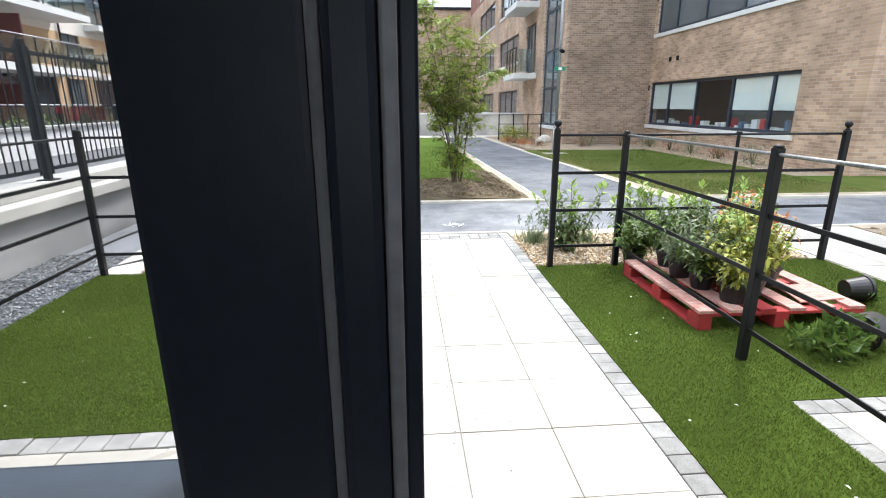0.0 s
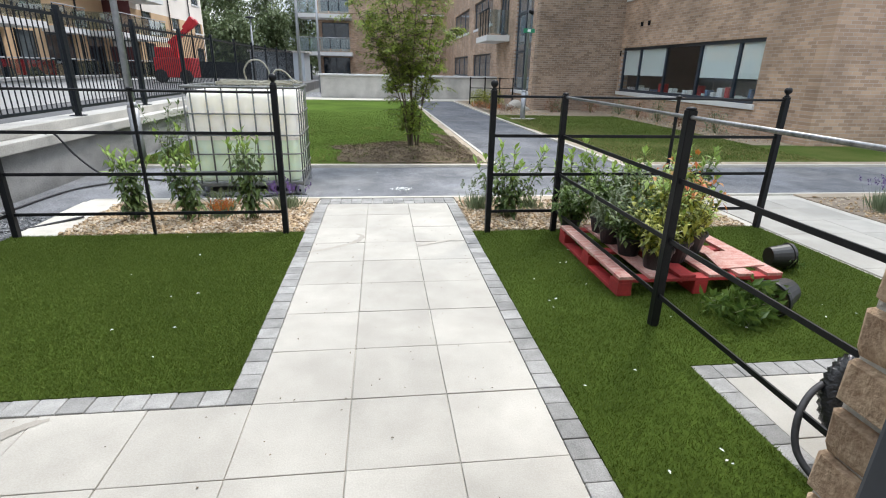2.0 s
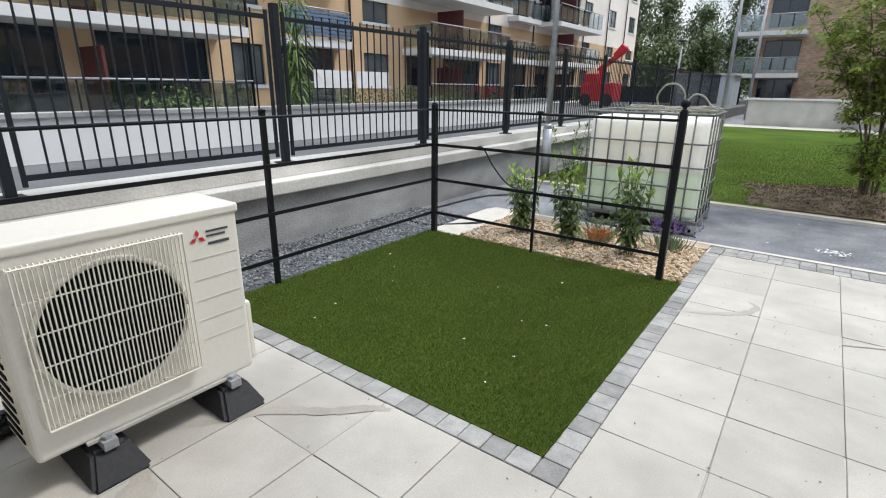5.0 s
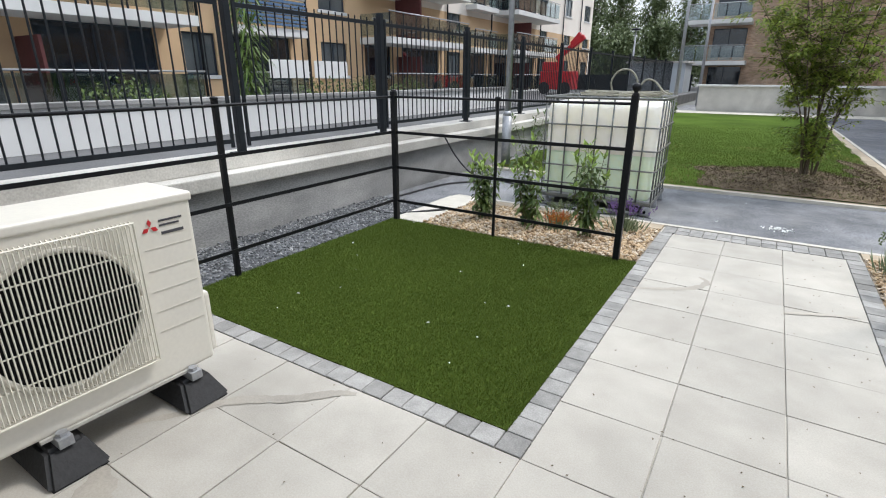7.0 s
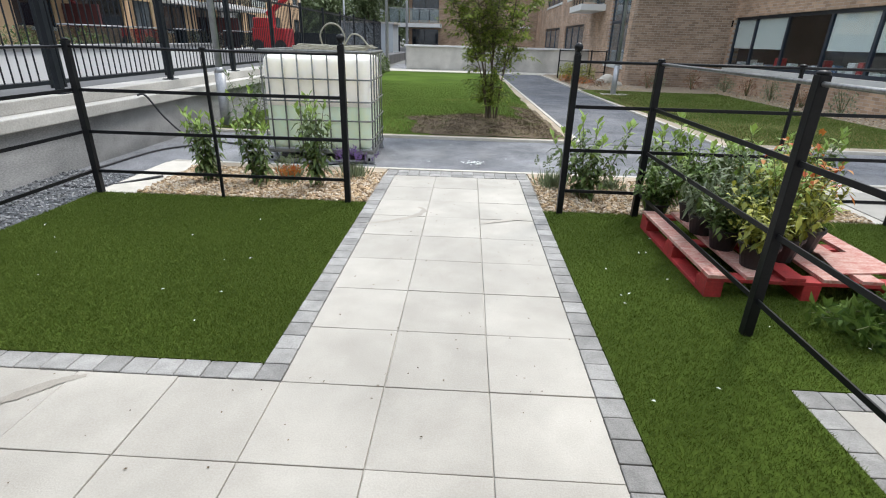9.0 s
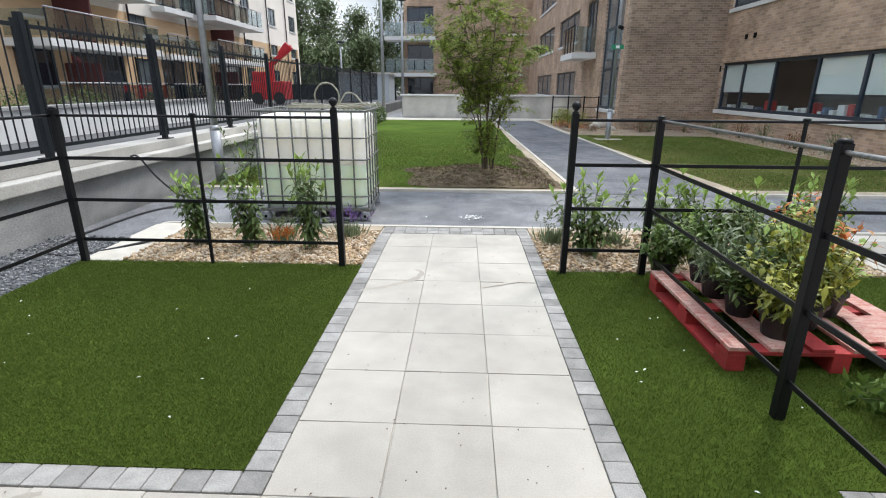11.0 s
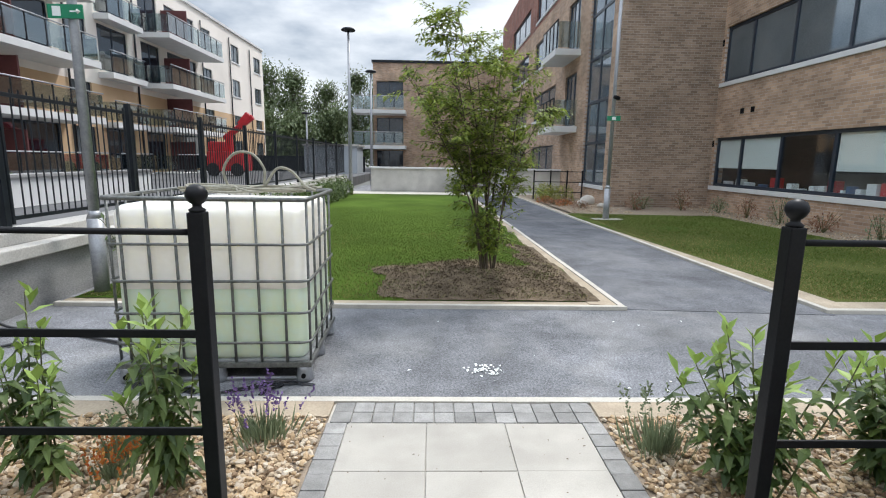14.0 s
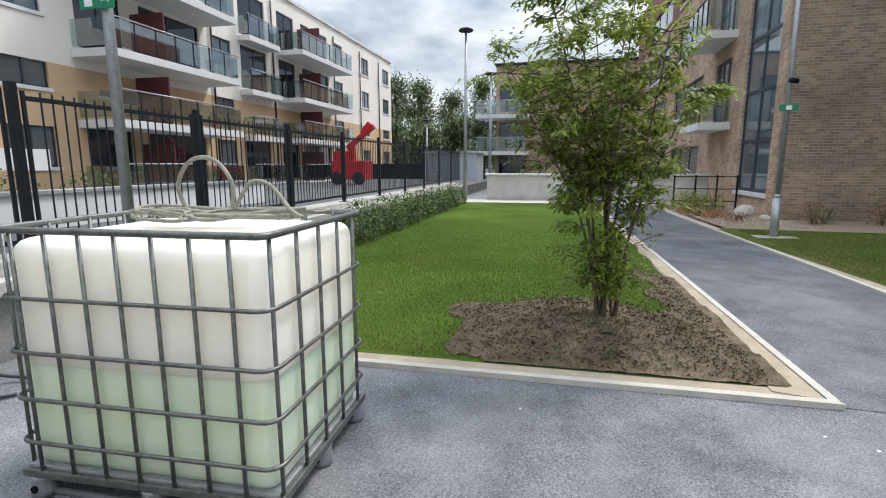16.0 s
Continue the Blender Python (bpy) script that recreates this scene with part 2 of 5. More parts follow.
M_SLAB = mat("balcony_fascia", (0.70, 0.70, 0.69), (0.60, 0.60, 0.6), 2, 0.8, fine=60, bump=0.05)
M_DARKGL = mat("dark_window_glass", (0.02, 0.03, 0.045), (0.012, 0.018, 0.028), 1.5, 0.06, bump=0.0, spec=0.9)
# Part mirror; the bluish base colour adds a painted sky reflection.
M_SKYGL = mat("sky_sheen_facade_glass", (0.26, 0.31, 0.35), (0.15, 0.19, 0.22), 0.8, 0.05, metal=0.55, bump=0.0, spec=1.0)
M_BLIND = mat("roller_blind", (0.80, 0.84, 0.78), (0.74, 0.78, 0.72), 4, 0.7, bump=0.05)
M_BRX = brick_mat("buff_brick_face", (0.52, 0.36, 0.25), (0.33, 0.22, 0.15), (0.46, 0.40, 0.35), "x")
M_BRY = brick_mat("buff_brick_side", (0.52, 0.36, 0.25), (0.33, 0.22, 0.15), (0.46, 0.40, 0.35), "y")
# Same brickwork as the buff faces, in darker and browner tones.
M_BRD = brick_mat("darker_brick_face", (0.37, 0.265, 0.19), (0.22, 0.155, 0.11), (0.40, 0.355, 0.31), "x")
M_RBX = brick_mat("red_brick_face", (0.30, 0.12, 0.085), (0.21, 0.085, 0.06), (0.3, 0.25, 0.22), "x")
M_RBY = brick_mat("red_brick_side", (0.30, 0.12, 0.085), (0.21, 0.085, 0.06), (0.3, 0.25, 0.22), "y")
M_BRICK = mat("rustic_brick", (0.56, 0.41, 0.27), (0.31, 0.20, 0.125), 38, 0.95, fine=130, bump=0.9, per=0.22)
M_MORT = mat("pale_mortar", (0.68, 0.65, 0.60), (0.54, 0.51, 0.46), 25, 0.95, fine=140, bump=0.6)
M_PLAST = mat("interior_plaster", (0.80, 0.80, 0.79), (0.74, 0.74, 0.73), 3, 0.85, fine=80, bump=0.05)
M_FLOOR = mat("vinyl_floor", (0.46, 0.41, 0.34), (0.38, 0.33, 0.27), 5, 0.5, bump=0.05)
M_PALLET = mat("red_pallet_paint", (0.48, 0.035, 0.035), (0.28, 0.028, 0.028), 9, 0.75, fine=60, bump=0.4, stain=0.3)
M_PALTOP = mat("worn_pallet_deck", (0.55, 0.40, 0.34), (0.40, 0.12, 0.10), 11, 0.85, fine=60, bump=0.4, stretch=(1, 3, 1))
M_POT = mat("black_plastic_pot", (0.018, 0.018, 0.02), (0.01, 0.01, 0.011), 20, 0.45, bump=0.1)
M_BAG = mat("black_bag_plastic", (0.012, 0.012, 0.014), (0.008, 0.008, 0.009), 18, 0.22, bump=0.9, dist=0.03)
M_ACW = mat("cream_enamel", (0.68, 0.65, 0.58), (0.63, 0.60, 0.54), 3, 0.4, bump=0.02)
M_ACGR = mat("grille_cream", (0.70, 0.67, 0.58), (0.64, 0.61, 0.53), 10, 0.4, bump=0.02)
# Near black of small dark parts, also painted as the shade inside openings.
M_DARK = mat("black_and_painted_shade", (0.009, 0.009, 0.010), (0.006, 0.006, 0.007), 10, 0.8, bump=0.05, spec=0.1)
M_RUB = mat("rubber_foot", (0.02, 0.02, 0.022), (0.013, 0.013, 0.014), 30, 0.75, bump=0.3)
M_RED = mat("red_machine_paint", (0.52, 0.02, 0.03), (0.40, 0.015, 0.02), 5, 0.4, bump=0.03)
M_INK = mat("dark_lettering", (0.06, 0.06, 0.07), (0.05, 0.05, 0.06), 10, 0.5, bump=0.0)
M_TANK = plastic("milky_polyethylene", (0.93, 0.89, 0.81), (0.88, 0.84, 0.75))
M_LIQ = plastic("milky_polyethylene_liquid", (0.70, 0.83, 0.68), (0.72, 0.80, 0.58))
M_HOSE = mat("dusty_hose", (0.33, 0.32, 0.25), (0.20, 0.19, 0.15), 20, 0.6, bump=0.1)
M_HOSEB = mat("black_hose", (0.04, 0.04, 0.045), (0.02, 0.02, 0.022), 20, 0.6, bump=0.1)
M_BARK = mat("bark", (0.15, 0.115, 0.08), (0.07, 0.055, 0.04), 25, 0.95, fine=90, bump=0.8, stretch=(1, 1, 0.3))
M_STEM = mat("green_stem", (0.13, 0.14, 0.06), (0.08, 0.08, 0.035), 25, 0.8, bump=0.2)
M_LEAF = leafy("tree_leaf", (0.09, 0.145, 0.024), (0.36, 0.43, 0.08), trans=0.5)
M_LAUR = leafy("laurel_leaf", (0.04, 0.075, 0.02), (0.14, 0.20, 0.05))
M_TIP = leafy("young_leaf", (0.20, 0.30, 0.06), (0.30, 0.42, 0.10))
M_POTL = leafy("pot_plant_leaf", (0.08, 0.11, 0.018), (0.42, 0.42, 0.07))
M_ORL = leafy("orange_leaf", (0.50, 0.10, 0.03), (0.45, 0.25, 0.06))
M_DKL = leafy("dark_frond", (0.05, 0.10, 0.02), (0.15, 0.23, 0.05))
M_FARL = leafy("poplar_leaf", (0.07, 0.10, 0.04), (0.20, 0.25, 0.12), trans=0.2)
M_LAV = leafy("lavender_flower", (0.12, 0.07, 0.22), (0.22, 0.14, 0.34))
M_GREYL = leafy("lavender_leaf", (0.14, 0.18, 0.10), (0.25, 0.30, 0.18))
M_BRNL = leafy("dry_shrub_leaf", (0.16, 0.06, 0.035), (0.28, 0.14, 0.07))
M_BLADE = leafy("turf_blade", (0.058, 0.098, 0.012), (0.135, 0.175, 0.034), rough=0.8, spec=0.2, trans=0.25)
M_LBLADE = leafy("lawn_blade", (0.065, 0.105, 0.02), (0.14, 0.175, 0.045), rough=0.9, spec=0.08, trans=0.2)
M_SIGN = mat("green_sign", (0.0, 0.22, 0.10), (0.0, 0.19, 0.09), 10, 0.4, bump=0.0)
M_SIGNW = mat("sign_white", (0.8, 0.82, 0.8), (0.75, 0.77, 0.75), 10, 0.4, bump=0.0)
M_PANE = glass_mat("clear_pane", clear=0.98, gloss=(0.04, 0.5))
M_BALGL = glass_mat("balcony_pane", (0.9, 1.0, 1.0), 0.8)
M_OFFGL = glass_mat("office_pane", (0.95, 0.98, 1.0), 0.97, gloss=(0.04, 0.22))
M_BLUE = mat("blue_screen_cloth", (0.10, 0.18, 0.32), (0.07, 0.13, 0.24), 6, 0.8, bump=0.2)
M_MAROON = mat("maroon_screen", (0.11, 0.03, 0.03), (0.08, 0.02, 0.02), 4, 0.7, bump=0.1)
# Paving grey, reused as painted dimness on the office room lining.
M_YARD_ROOM = mat("yard_paving_and_dim_room", (0.125, 0.125, 0.128), (0.075, 0.075, 0.078), 1.5, 0.9, fine=40, bump=0.3, stain=0.3)
M_DAMP = mat("damp_concrete", (0.40, 0.365, 0.315), (0.31, 0.285, 0.245), 6, 0.7, fine=120, bump=0.1, stain=0.25)
M_WET = mat("wet_asphalt", (0.035, 0.037, 0.042), (0.02, 0.021, 0.024), 6, 0.25, fine=75, bump=0.5)
M_ROUGH = mat("rough_base_course", (0.17, 0.175, 0.185), (0.045, 0.047, 0.052), 5, 0.95, fine=42, bump=1.0, dist=0.03, stain=0.3)
M_SHED = mat("shed_cladding", (0.42, 0.46, 0.50), (0.36, 0.40, 0.44), 2, 0.5, bump=0.1)


def stone_mat(name, tints):
    m = bpy.data.materials.new(name)
    m.use_nodes = True
    n, l = m.node_tree.nodes, m.node_tree.links
    geo, ramp = n.new("ShaderNodeNewGeometry"), n.new("ShaderNodeValToRGB")
    e = ramp.color_ramp.elements
    e[0].color, e[1].color = (*tints[0], 1), (*tints[3], 1)
    e.new(0.45).color = (*tints[1], 1)
    e.new(0.75).color = (*tints[2], 1)
    l.new(geo.outputs["Random Per Island"], ramp.inputs["Fac"])
    l.new(ramp.outputs["Color"], n["Principled BSDF"].inputs["Base Color"])
    n["Principled BSDF"].inputs["Roughness"].default_value = 0.85
    return m


M_STONE = stone_mat("gravel_stone", ((0.20, 0.13, 0.075), (0.50, 0.36, 0.21), (0.46, 0.38, 0.29), (0.62, 0.53, 0.41)))
M_CHIP = stone_mat("grey_chipping", ((0.06, 0.065, 0.07), (0.16, 0.165, 0.175), (0.24, 0.245, 0.25), (0.36, 0.36, 0.36)))


# ---- builders ----
def link(name, me, material, parent=None, label=""):
    me.materials.append(material)
    ob = new(name, me)
    if parent is not None:
        ob.parent = parent
    if label:
        ob["label"] = label
    return ob


def part(name, bm, material, parent=None, label="", smooth=False):
    me = bpy.data.meshes.new(name)
    bmesh.ops.recalc_face_normals(bm, faces=bm.faces)
    bm.to_mesh(me)
    bm.free()
    if smooth:
        me.shade_smooth()
    return link(name, me, material, parent, label)


def thing(name, label, category, m=None, group="", kind=""):
    ob = new(name)
    ob.empty_display_size = 0.1
    if m is not None:
        ob.matrix_basis = m
    return tagged(ob, label, category, group, kind)


def box(x0, x1, y0, y1, z0, z1, bevel=0.0, bm=None):
    own = bmesh.new()
    bmesh.ops.create_cube(own, size=1, matrix=Matrix.LocRotScale(((x0 + x1) / 2, (y0 + y1) / 2, (z0 + z1) / 2), None, (x1 - x0, y1 - y0, z1 - z0)))
    if bevel:
        bmesh.ops.bevel(own, geom=own.edges[:], offset=bevel, segments=2, affect="EDGES", profile=0.6)
    return merge(bm, own)


def merge(bm, own):
    if bm is None:
        return own
    me = bpy.data.meshes.new("tmp")
    own.to_mesh(me)
    own.free()
    bm.from_mesh(me)
    bpy.data.meshes.remove(me)
    return bm


def tube(a, b, r, r2=None, seg=10, bm=None):
    """A round bar from a to b."""
    a, b = Vector(a), Vector(b)
    own = bmesh.new()
    d = b - a
    m = Matrix.Translation((a + b) / 2) @ d.to_track_quat("Z", "Y").to_matrix().to_4x4()
    bmesh.ops.create_cone(own, cap_ends=True, segments=seg, radius1=r, radius2=r if r2 is None else r2, depth=d.length, matrix=m)
    return merge(bm, own)


def path_tube(pts, r, seg=8, bm=None, taper=1.0):
    """A round bar swept along points."""
    own = bmesh.new()
    pts = [Vector(p) for p in pts]
    rings = []
    for i, p in enumerate(pts):
        d = (pts[min(i + 1, len(pts) - 1)] - pts[max(i - 1, 0)]).normalized()
        u = d.orthogonal().normalized() if not rings else (up - up.dot(d) * d).normalized()
        up = u
        v = d.cross(u)
        rad = r * (1 + (taper - 1) * i / max(1, len(pts) - 1))
        rings.append([own.verts.new(p + rad * (math.cos(k * 2 * math.pi / seg) * u + math.sin(k * 2 * math.pi / seg) * v)) for k in range(seg)])
    for a, b in zip(rings, rings[1:]):
        for k in range(seg):
            own.faces.new((a[k], a[(k + 1) % seg], b[(k + 1) % seg], b[k]))
    own.faces.new(rings[0])
    own.faces.new(rings[-1])
    return merge(bm, own)


def curve_pts(ctrl, n=8):
    """A smooth line through the control points."""
    c = [Vector(p) for p in ctrl]
    out = []
    for i in range(len(c) - 1):
        p0, p1, p2, p3 = c[max(i - 1, 0)], c[i], c[i + 1], c[min(i + 2, len(c) - 1)]
        for k in range(n):
            t = k / n
            out.append(0.5 * (2 * p1 + (p2 - p0) * t + (2 * p0 - 5 * p1 + 4 * p2 - p3) * t * t + (3 * p1 - p0 - 3 * p2 + p3) * t ** 3))
    return out + [c[-1]]


def lathe(profile, seg=20):
    """A turned shape from (radius, height) pairs."""
    bm = bmesh.new()
    rings = [[bm.verts.new((r * math.cos(k * 2 * math.pi / seg), r * math.sin(k * 2 * math.pi / seg), z)) for k in range(seg)] for r, z in profile]
    for a, b in zip(rings, rings[1:]):
        for k in range(seg):
            bm.faces.new((a[k], a[(k + 1) % seg], b[(k + 1) % seg], b[k]))
    bm.faces.new(rings[0])
    bm.faces.new(rings[-1])
    return bm


def slab(poly, z0, z1, name, material, parent=None, label=""):
    """A flat piece of ground over a plan."""
    bm = bmesh.new()
    lo, hi = [bm.verts.new((x, y, z0)) for x, y in poly], [bm.verts.new((x, y, z1)) for x, y in poly]
    bm.faces.new(hi)
    bm.faces.new(lo[::-1])
    for i in range(len(poly)):
        j = (i + 1) % len(poly)
        bm.faces.new((lo[i], lo[j], hi[j], hi[i]))
    return part(name, bm, material, parent, label)


def rect(x0, x1, y0, y1):
    return [(x0, y0), (x1, y0), (x1, y1), (x0, y1)]


def soup(name, verts, faces, material, parent=None, label=""):
    me = bpy.data.meshes.new(name)
    me.from_pydata(verts, [], faces)
    return link(name, me, material, parent, label)


def leaf(V, F, p, d, length, width, up, fold=0.25, droop=0.0):
    """One leaf: four triangles, folded along its rib."""
    d = d.normalized()
    s = d.cross(up)
    s = s.normalized() if s.length > 1e-4 else d.orthogonal().normalized()
    n = s.cross(d)
    i = len(V)
    mid = p + d * length * 0.5 - Vector((0, 0, droop * length * 0.25))
    tip = p + d * length - Vector((0, 0, droop * length))
    V.extend([p, mid + s * width / 2 + n * fold * width / 2, tip, mid - s * width / 2 + n * fold * width / 2, mid])
    F.extend([(i, i + 1, i + 4), (i + 1, i + 2, i + 4), (i + 2, i + 3, i + 4), (i + 3, i, i + 4)])


def rv(rng, s=1.0):
    return Vector((rng.gauss(0, s), rng.gauss(0, s), rng.gauss(0, s)))


def blades(name, x0, x1, y0, y1, count, h, material, seed, label, ground=lambda x, y: 0.0, skip=lambda x, y: False, width=0.0024):
    rng = np.random.default_rng(seed)
    V, F = [], []
    xs, ys, an, hh = rng.uniform(x0, x1, count), rng.uniform(y0, y1, count), rng.uniform(0, 6.283, count), rng.uniform(0.55, 1.0, count) * h
    le = rng.normal(0, 0.5, (count, 2)) * h
    for x, y, a, k, (lx, ly) in zip(xs, ys, an, hh, le):
        if skip(x, y):
            continue
        z, c, s, i = ground(x, y), math.cos(a) * width, math.sin(a) * width, len(V)
        V.extend([(x - c, y - s, z), (x + c, y + s, z), (x + lx, y + ly, z + k)])
        F.append((i, i + 1, i + 2))
    return tagged(soup(name, V, F, material), label, "grass", kind="stuff")


# ---- ground ----
ground = slab(rect(-400, 400, -300, 500), -0.4, -0.06, "ground", mat("far_ground", (0.16, 0.16, 0.15), (0.10, 0.105, 0.09), 0.2, 0.95, fine=5, bump=0.2))
tagged(ground, "grey-green open ground reaching the horizon", "ground", kind="structure")
road = slab(rect(-3.4, 40, -8, 30), -0.3, -0.012, "road", M_ASPH)
tagged(road, "dark grey asphalt path with pale dusty patches", "asphalt", kind="structure")


tagged(slab([(2.49, 5.9), (4.6, 5.75), (4.02, 22.6), (2.08, 22.6)], -0.2, -0.006, "road", M_ASPHN), "newer dark blue-grey asphalt path between the lawns", "asphalt", kind="structure")


def lawn_z(x, y):
    """The main lawn swells gently round the tree."""
    ex = min(max((x + 3.2) / 1.2, 0), max((2.35 - x) / 1.0, 0), 1)
    ey = min(max((y - 5.95) / 1.0, 0), max((22.5 - y) / 3, 0), 1)
    k = min(ex, ey)
    k = k * k * (3 - 2 * k)
    bumpy = 0.05 * math.exp(-((x - 1.0) ** 2 + (y - 7.1) ** 2) / 0.6)
    return 0.01 + 0.10 * k + bumpy + 0.012 * noise.noise((x * 1.1, y * 1.1, 0))


def lawn_sheet(name, x0, x1, y0, y1, step, zf, material, keep=lambda x, y: True):
    nx, ny = int((x1 - x0) / step), int((y1 - y0) / step)
    V = [(x0 + (x1 - x0) * i / nx, y0 + (y1 - y0) * j / ny) for j in range(ny + 1) for i in range(nx + 1)]
    V = [(x, y, zf(x, y)) for x, y in V]
    F = [(j * (nx + 1) + i, j * (nx + 1) + i + 1, (j + 1) * (nx + 1) + i + 1, (j + 1) * (nx + 1) + i) for j in range(ny) for i in range(nx)
         if keep(x0 + (x1 - x0) * (i + 0.5) / nx, y0 + (y1 - y0) * (j + 0.5) / ny)]
    ob = soup(name, V, F, material)
    ob.data.shade_smooth()
    return ob


def right_edge(y):
    return 2.30 - 0.022 * (y - 6.0)


def on_soil(x, y):
    d = (x - 1.0) ** 2 / 1.5 + (y - 6.75) ** 2 / 0.75
    return d + 0.55 * noise.noise((x * 2.3, y * 2.3, 4.0)) < 1.0 or (x > 1.3 and y < 9.5 and x > right_edge(y) - 0.45 + 0.2 * noise.noise((x, y * 2, 1)))


tagged(lawn_sheet("lawn", -3.25, 2.3, 6.08, 22.5, 0.1, lawn_z, M_LAWN, lambda x, y: x < right_edge(y)),
       "mown green lawn swelling gently round the tree", "lawn", kind="structure")
tagged(lawn_sheet("soil_patch", -1.2, 2.3, 6.08, 9.6, 0.03, lambda x, y: lawn_z(x, y) + 0.012 + 0.012 * noise.noise((x * 9, y * 9, 2)) + 0.007 * noise.noise((x * 30, y * 30, 5)), M_SOIL, lambda x, y: on_soil(x, y) and x < right_edge(y)),
       "bare dark crumbly soil round the young tree", "soil", kind="structure")
for i, (poly, z, m_, nm, lb) in enumerate((
        ([(-3.3, 5.93), (2.26, 5.93), (2.26, 6.12), (-3.3, 6.12)], 0.012, M_SAND, "trim", "sandy mortar haunch along the lawn edge"),
        ([(2.14, 6.0), (2.42, 5.93), (2.06, 22.6), (1.84, 22.6)], 0.020, M_SAND, "trim", "sandy mortar haunch along the path"),
        ([(-3.3, 5.87), (2.50, 5.87), (2.47, 5.93), (-3.3, 5.93)], 0.028, M_EDGE, "trim", "pale concrete edging of the lawn"),
        ([(2.43, 5.925), (2.49, 5.925), (2.12, 22.6), (2.06, 22.6)], 0.026, M_EDGE, "trim", "pale concrete edging beside the path"),
        ([(4.55, 5.80), (4.62, 5.80), (4.05, 22.6), (3.98, 22.6)], 0.03, M_EDGE, "trim", "pale concrete edging beside the path"),
        ([(4.62, 5.87), (4.95, 5.87), (4.30, 22.6), (4.05, 22.6)], 0.02, M_SAND, "trim", "sandy mortar haunch along the path"),
        ([(4.62, 5.80), (30, 5.80), (30, 5.87), (4.62, 5.87)], 0.03, M_EDGE, "trim", "pale concrete edging of the side lawn"),
        ([(4.92, 5.872), (30, 5.872), (30, 6.15), (4.92, 6.15)], 0.021, M_SAND, "trim", "sandy mortar haunch of the side lawn"),
        ([(-3.3, 22.6), (6.5, 22.6), (6.5, 24.3), (-3.3, 24.3)], 0.01, M_EDGE, "pavement", "pale concrete footpath by the far wall"))):
    tagged(slab(poly, -0.1, z, nm, m_), lb, "edging", kind="structure")
tagged(slab([(4.92, 6.15), (30, 6.15), (30, 7.4), (8.7, 8.2), (8.6, 14.9), (4.6, 15.3), (4.25, 15.0)], -0.1, 0.024, "side_lawn", M_LAWN2), "patchy green lawn beside the brick building", "lawn", kind="structure")
tagged(slab([(8.7, 8.2), (30, 7.4), (30, 8.4), (9.8, 8.4), (9.8, 17.7), (6.5, 17.7), (6.5, 23), (4.3, 23), (4.45, 15.3), (4.6, 15.3), (8.6, 14.9)], -0.1, 0.02, "planting_bed", M_BEDS),
       "sandy gravel planting bed along the brick wall", "bed", kind="structure")

tagged(slab(rect(-3.4, -2.62, -8, 3.3), -0.2, 0.0, "verge", M_ROUGH), "rough dark stony strip below the retaining wall", "verge", kind="structure")
# paving between house and fence
patio = thing("pavement", "pale concrete flag paving with a grey sett border", "paving", kind="structure")
bed_l = slab(rect(-2.7, 6.0, -1.6, 3.86), -0.3, -0.010, "bedding", M_EDGE, patio, "mortar bedding")
T, G = 0.45, 0.004
tile_mesh = bpy.data.meshes.new("flag")
tb = box(G / 2, T - G / 2, G / 2, T - G / 2, -0.024, 0.0, 0.004)
tb.to_mesh(tile_mesh)
tb.free()
tile_mesh.materials.append(M_TILE)
sett_mesh = bpy.data.meshes.new("sett")
sb = box(0.002, 0.118, 0.002, 0.118, -0.024, 0.004, 0.006)
sb.to_mesh(sett_mesh)
sb.free()
sett_mesh.materials.append(M_SETT)
rng = random.Random(3)


def lay(name, mesh, x, y, parent, wob=0.0015):
    ob = new(name, mesh)
    ob.parent = parent
    ob.matrix_basis = pose(x, y, rng.uniform(-wob, wob), rng.uniform(-0.15, 0.15), rng.uniform(-0.15, 0.15), rng.uniform(-0.25, 0.25))


# turf
def turf_strip(x0, x1, y0, y1):
    return slab(rect(x0, x1, y0, y1), -0.2, 0.006, "turf", M_TURF)


for r in ((-2.62, -0.12, 0.12, 2.56), (1.47, 2.22, -1.6, 2.50), (2.22, 4.42, 0.12, 2.50)):
    tagged(turf_strip(*r), "dense dark green artificial turf", "turf", kind="structure")
tagged(slab(rect(-2.62, -2.25, 2.56, 3.86), -0.2, 0.012, "pavement", M_EDGE), "pale concrete haunch by the gravel bed", "paving", kind="structure")
for r in ((-2.25, -0.12, 2.56, 3.66), (1.47, 4.35, 2.50, 3.66), (5.97, 9.0, 2.5, 3.66)):
    tagged(slab(rect(*r), -0.2, 0.0, "gravel_bed", M_BEDS), "planting bed under loose gravel", "bed", kind="structure")
for r in ((-2.25, -0.12, 3.66, 3.84), (1.47, 4.35, 3.66, 3.84), (5.97, 12, 3.66, 3.84)):
    tagged(slab(rect(*r), -0.2, 0.01, "trim", M_SAND), "sandy mortar strip at the path edge", "edging", kind="structure")
tagged(slab(rect(-2.6, 12, 3.84, 3.90), -0.2, 0.012, "kerb", M_EDGE), "pale flush concrete kerb", "kerb", kind="structure")


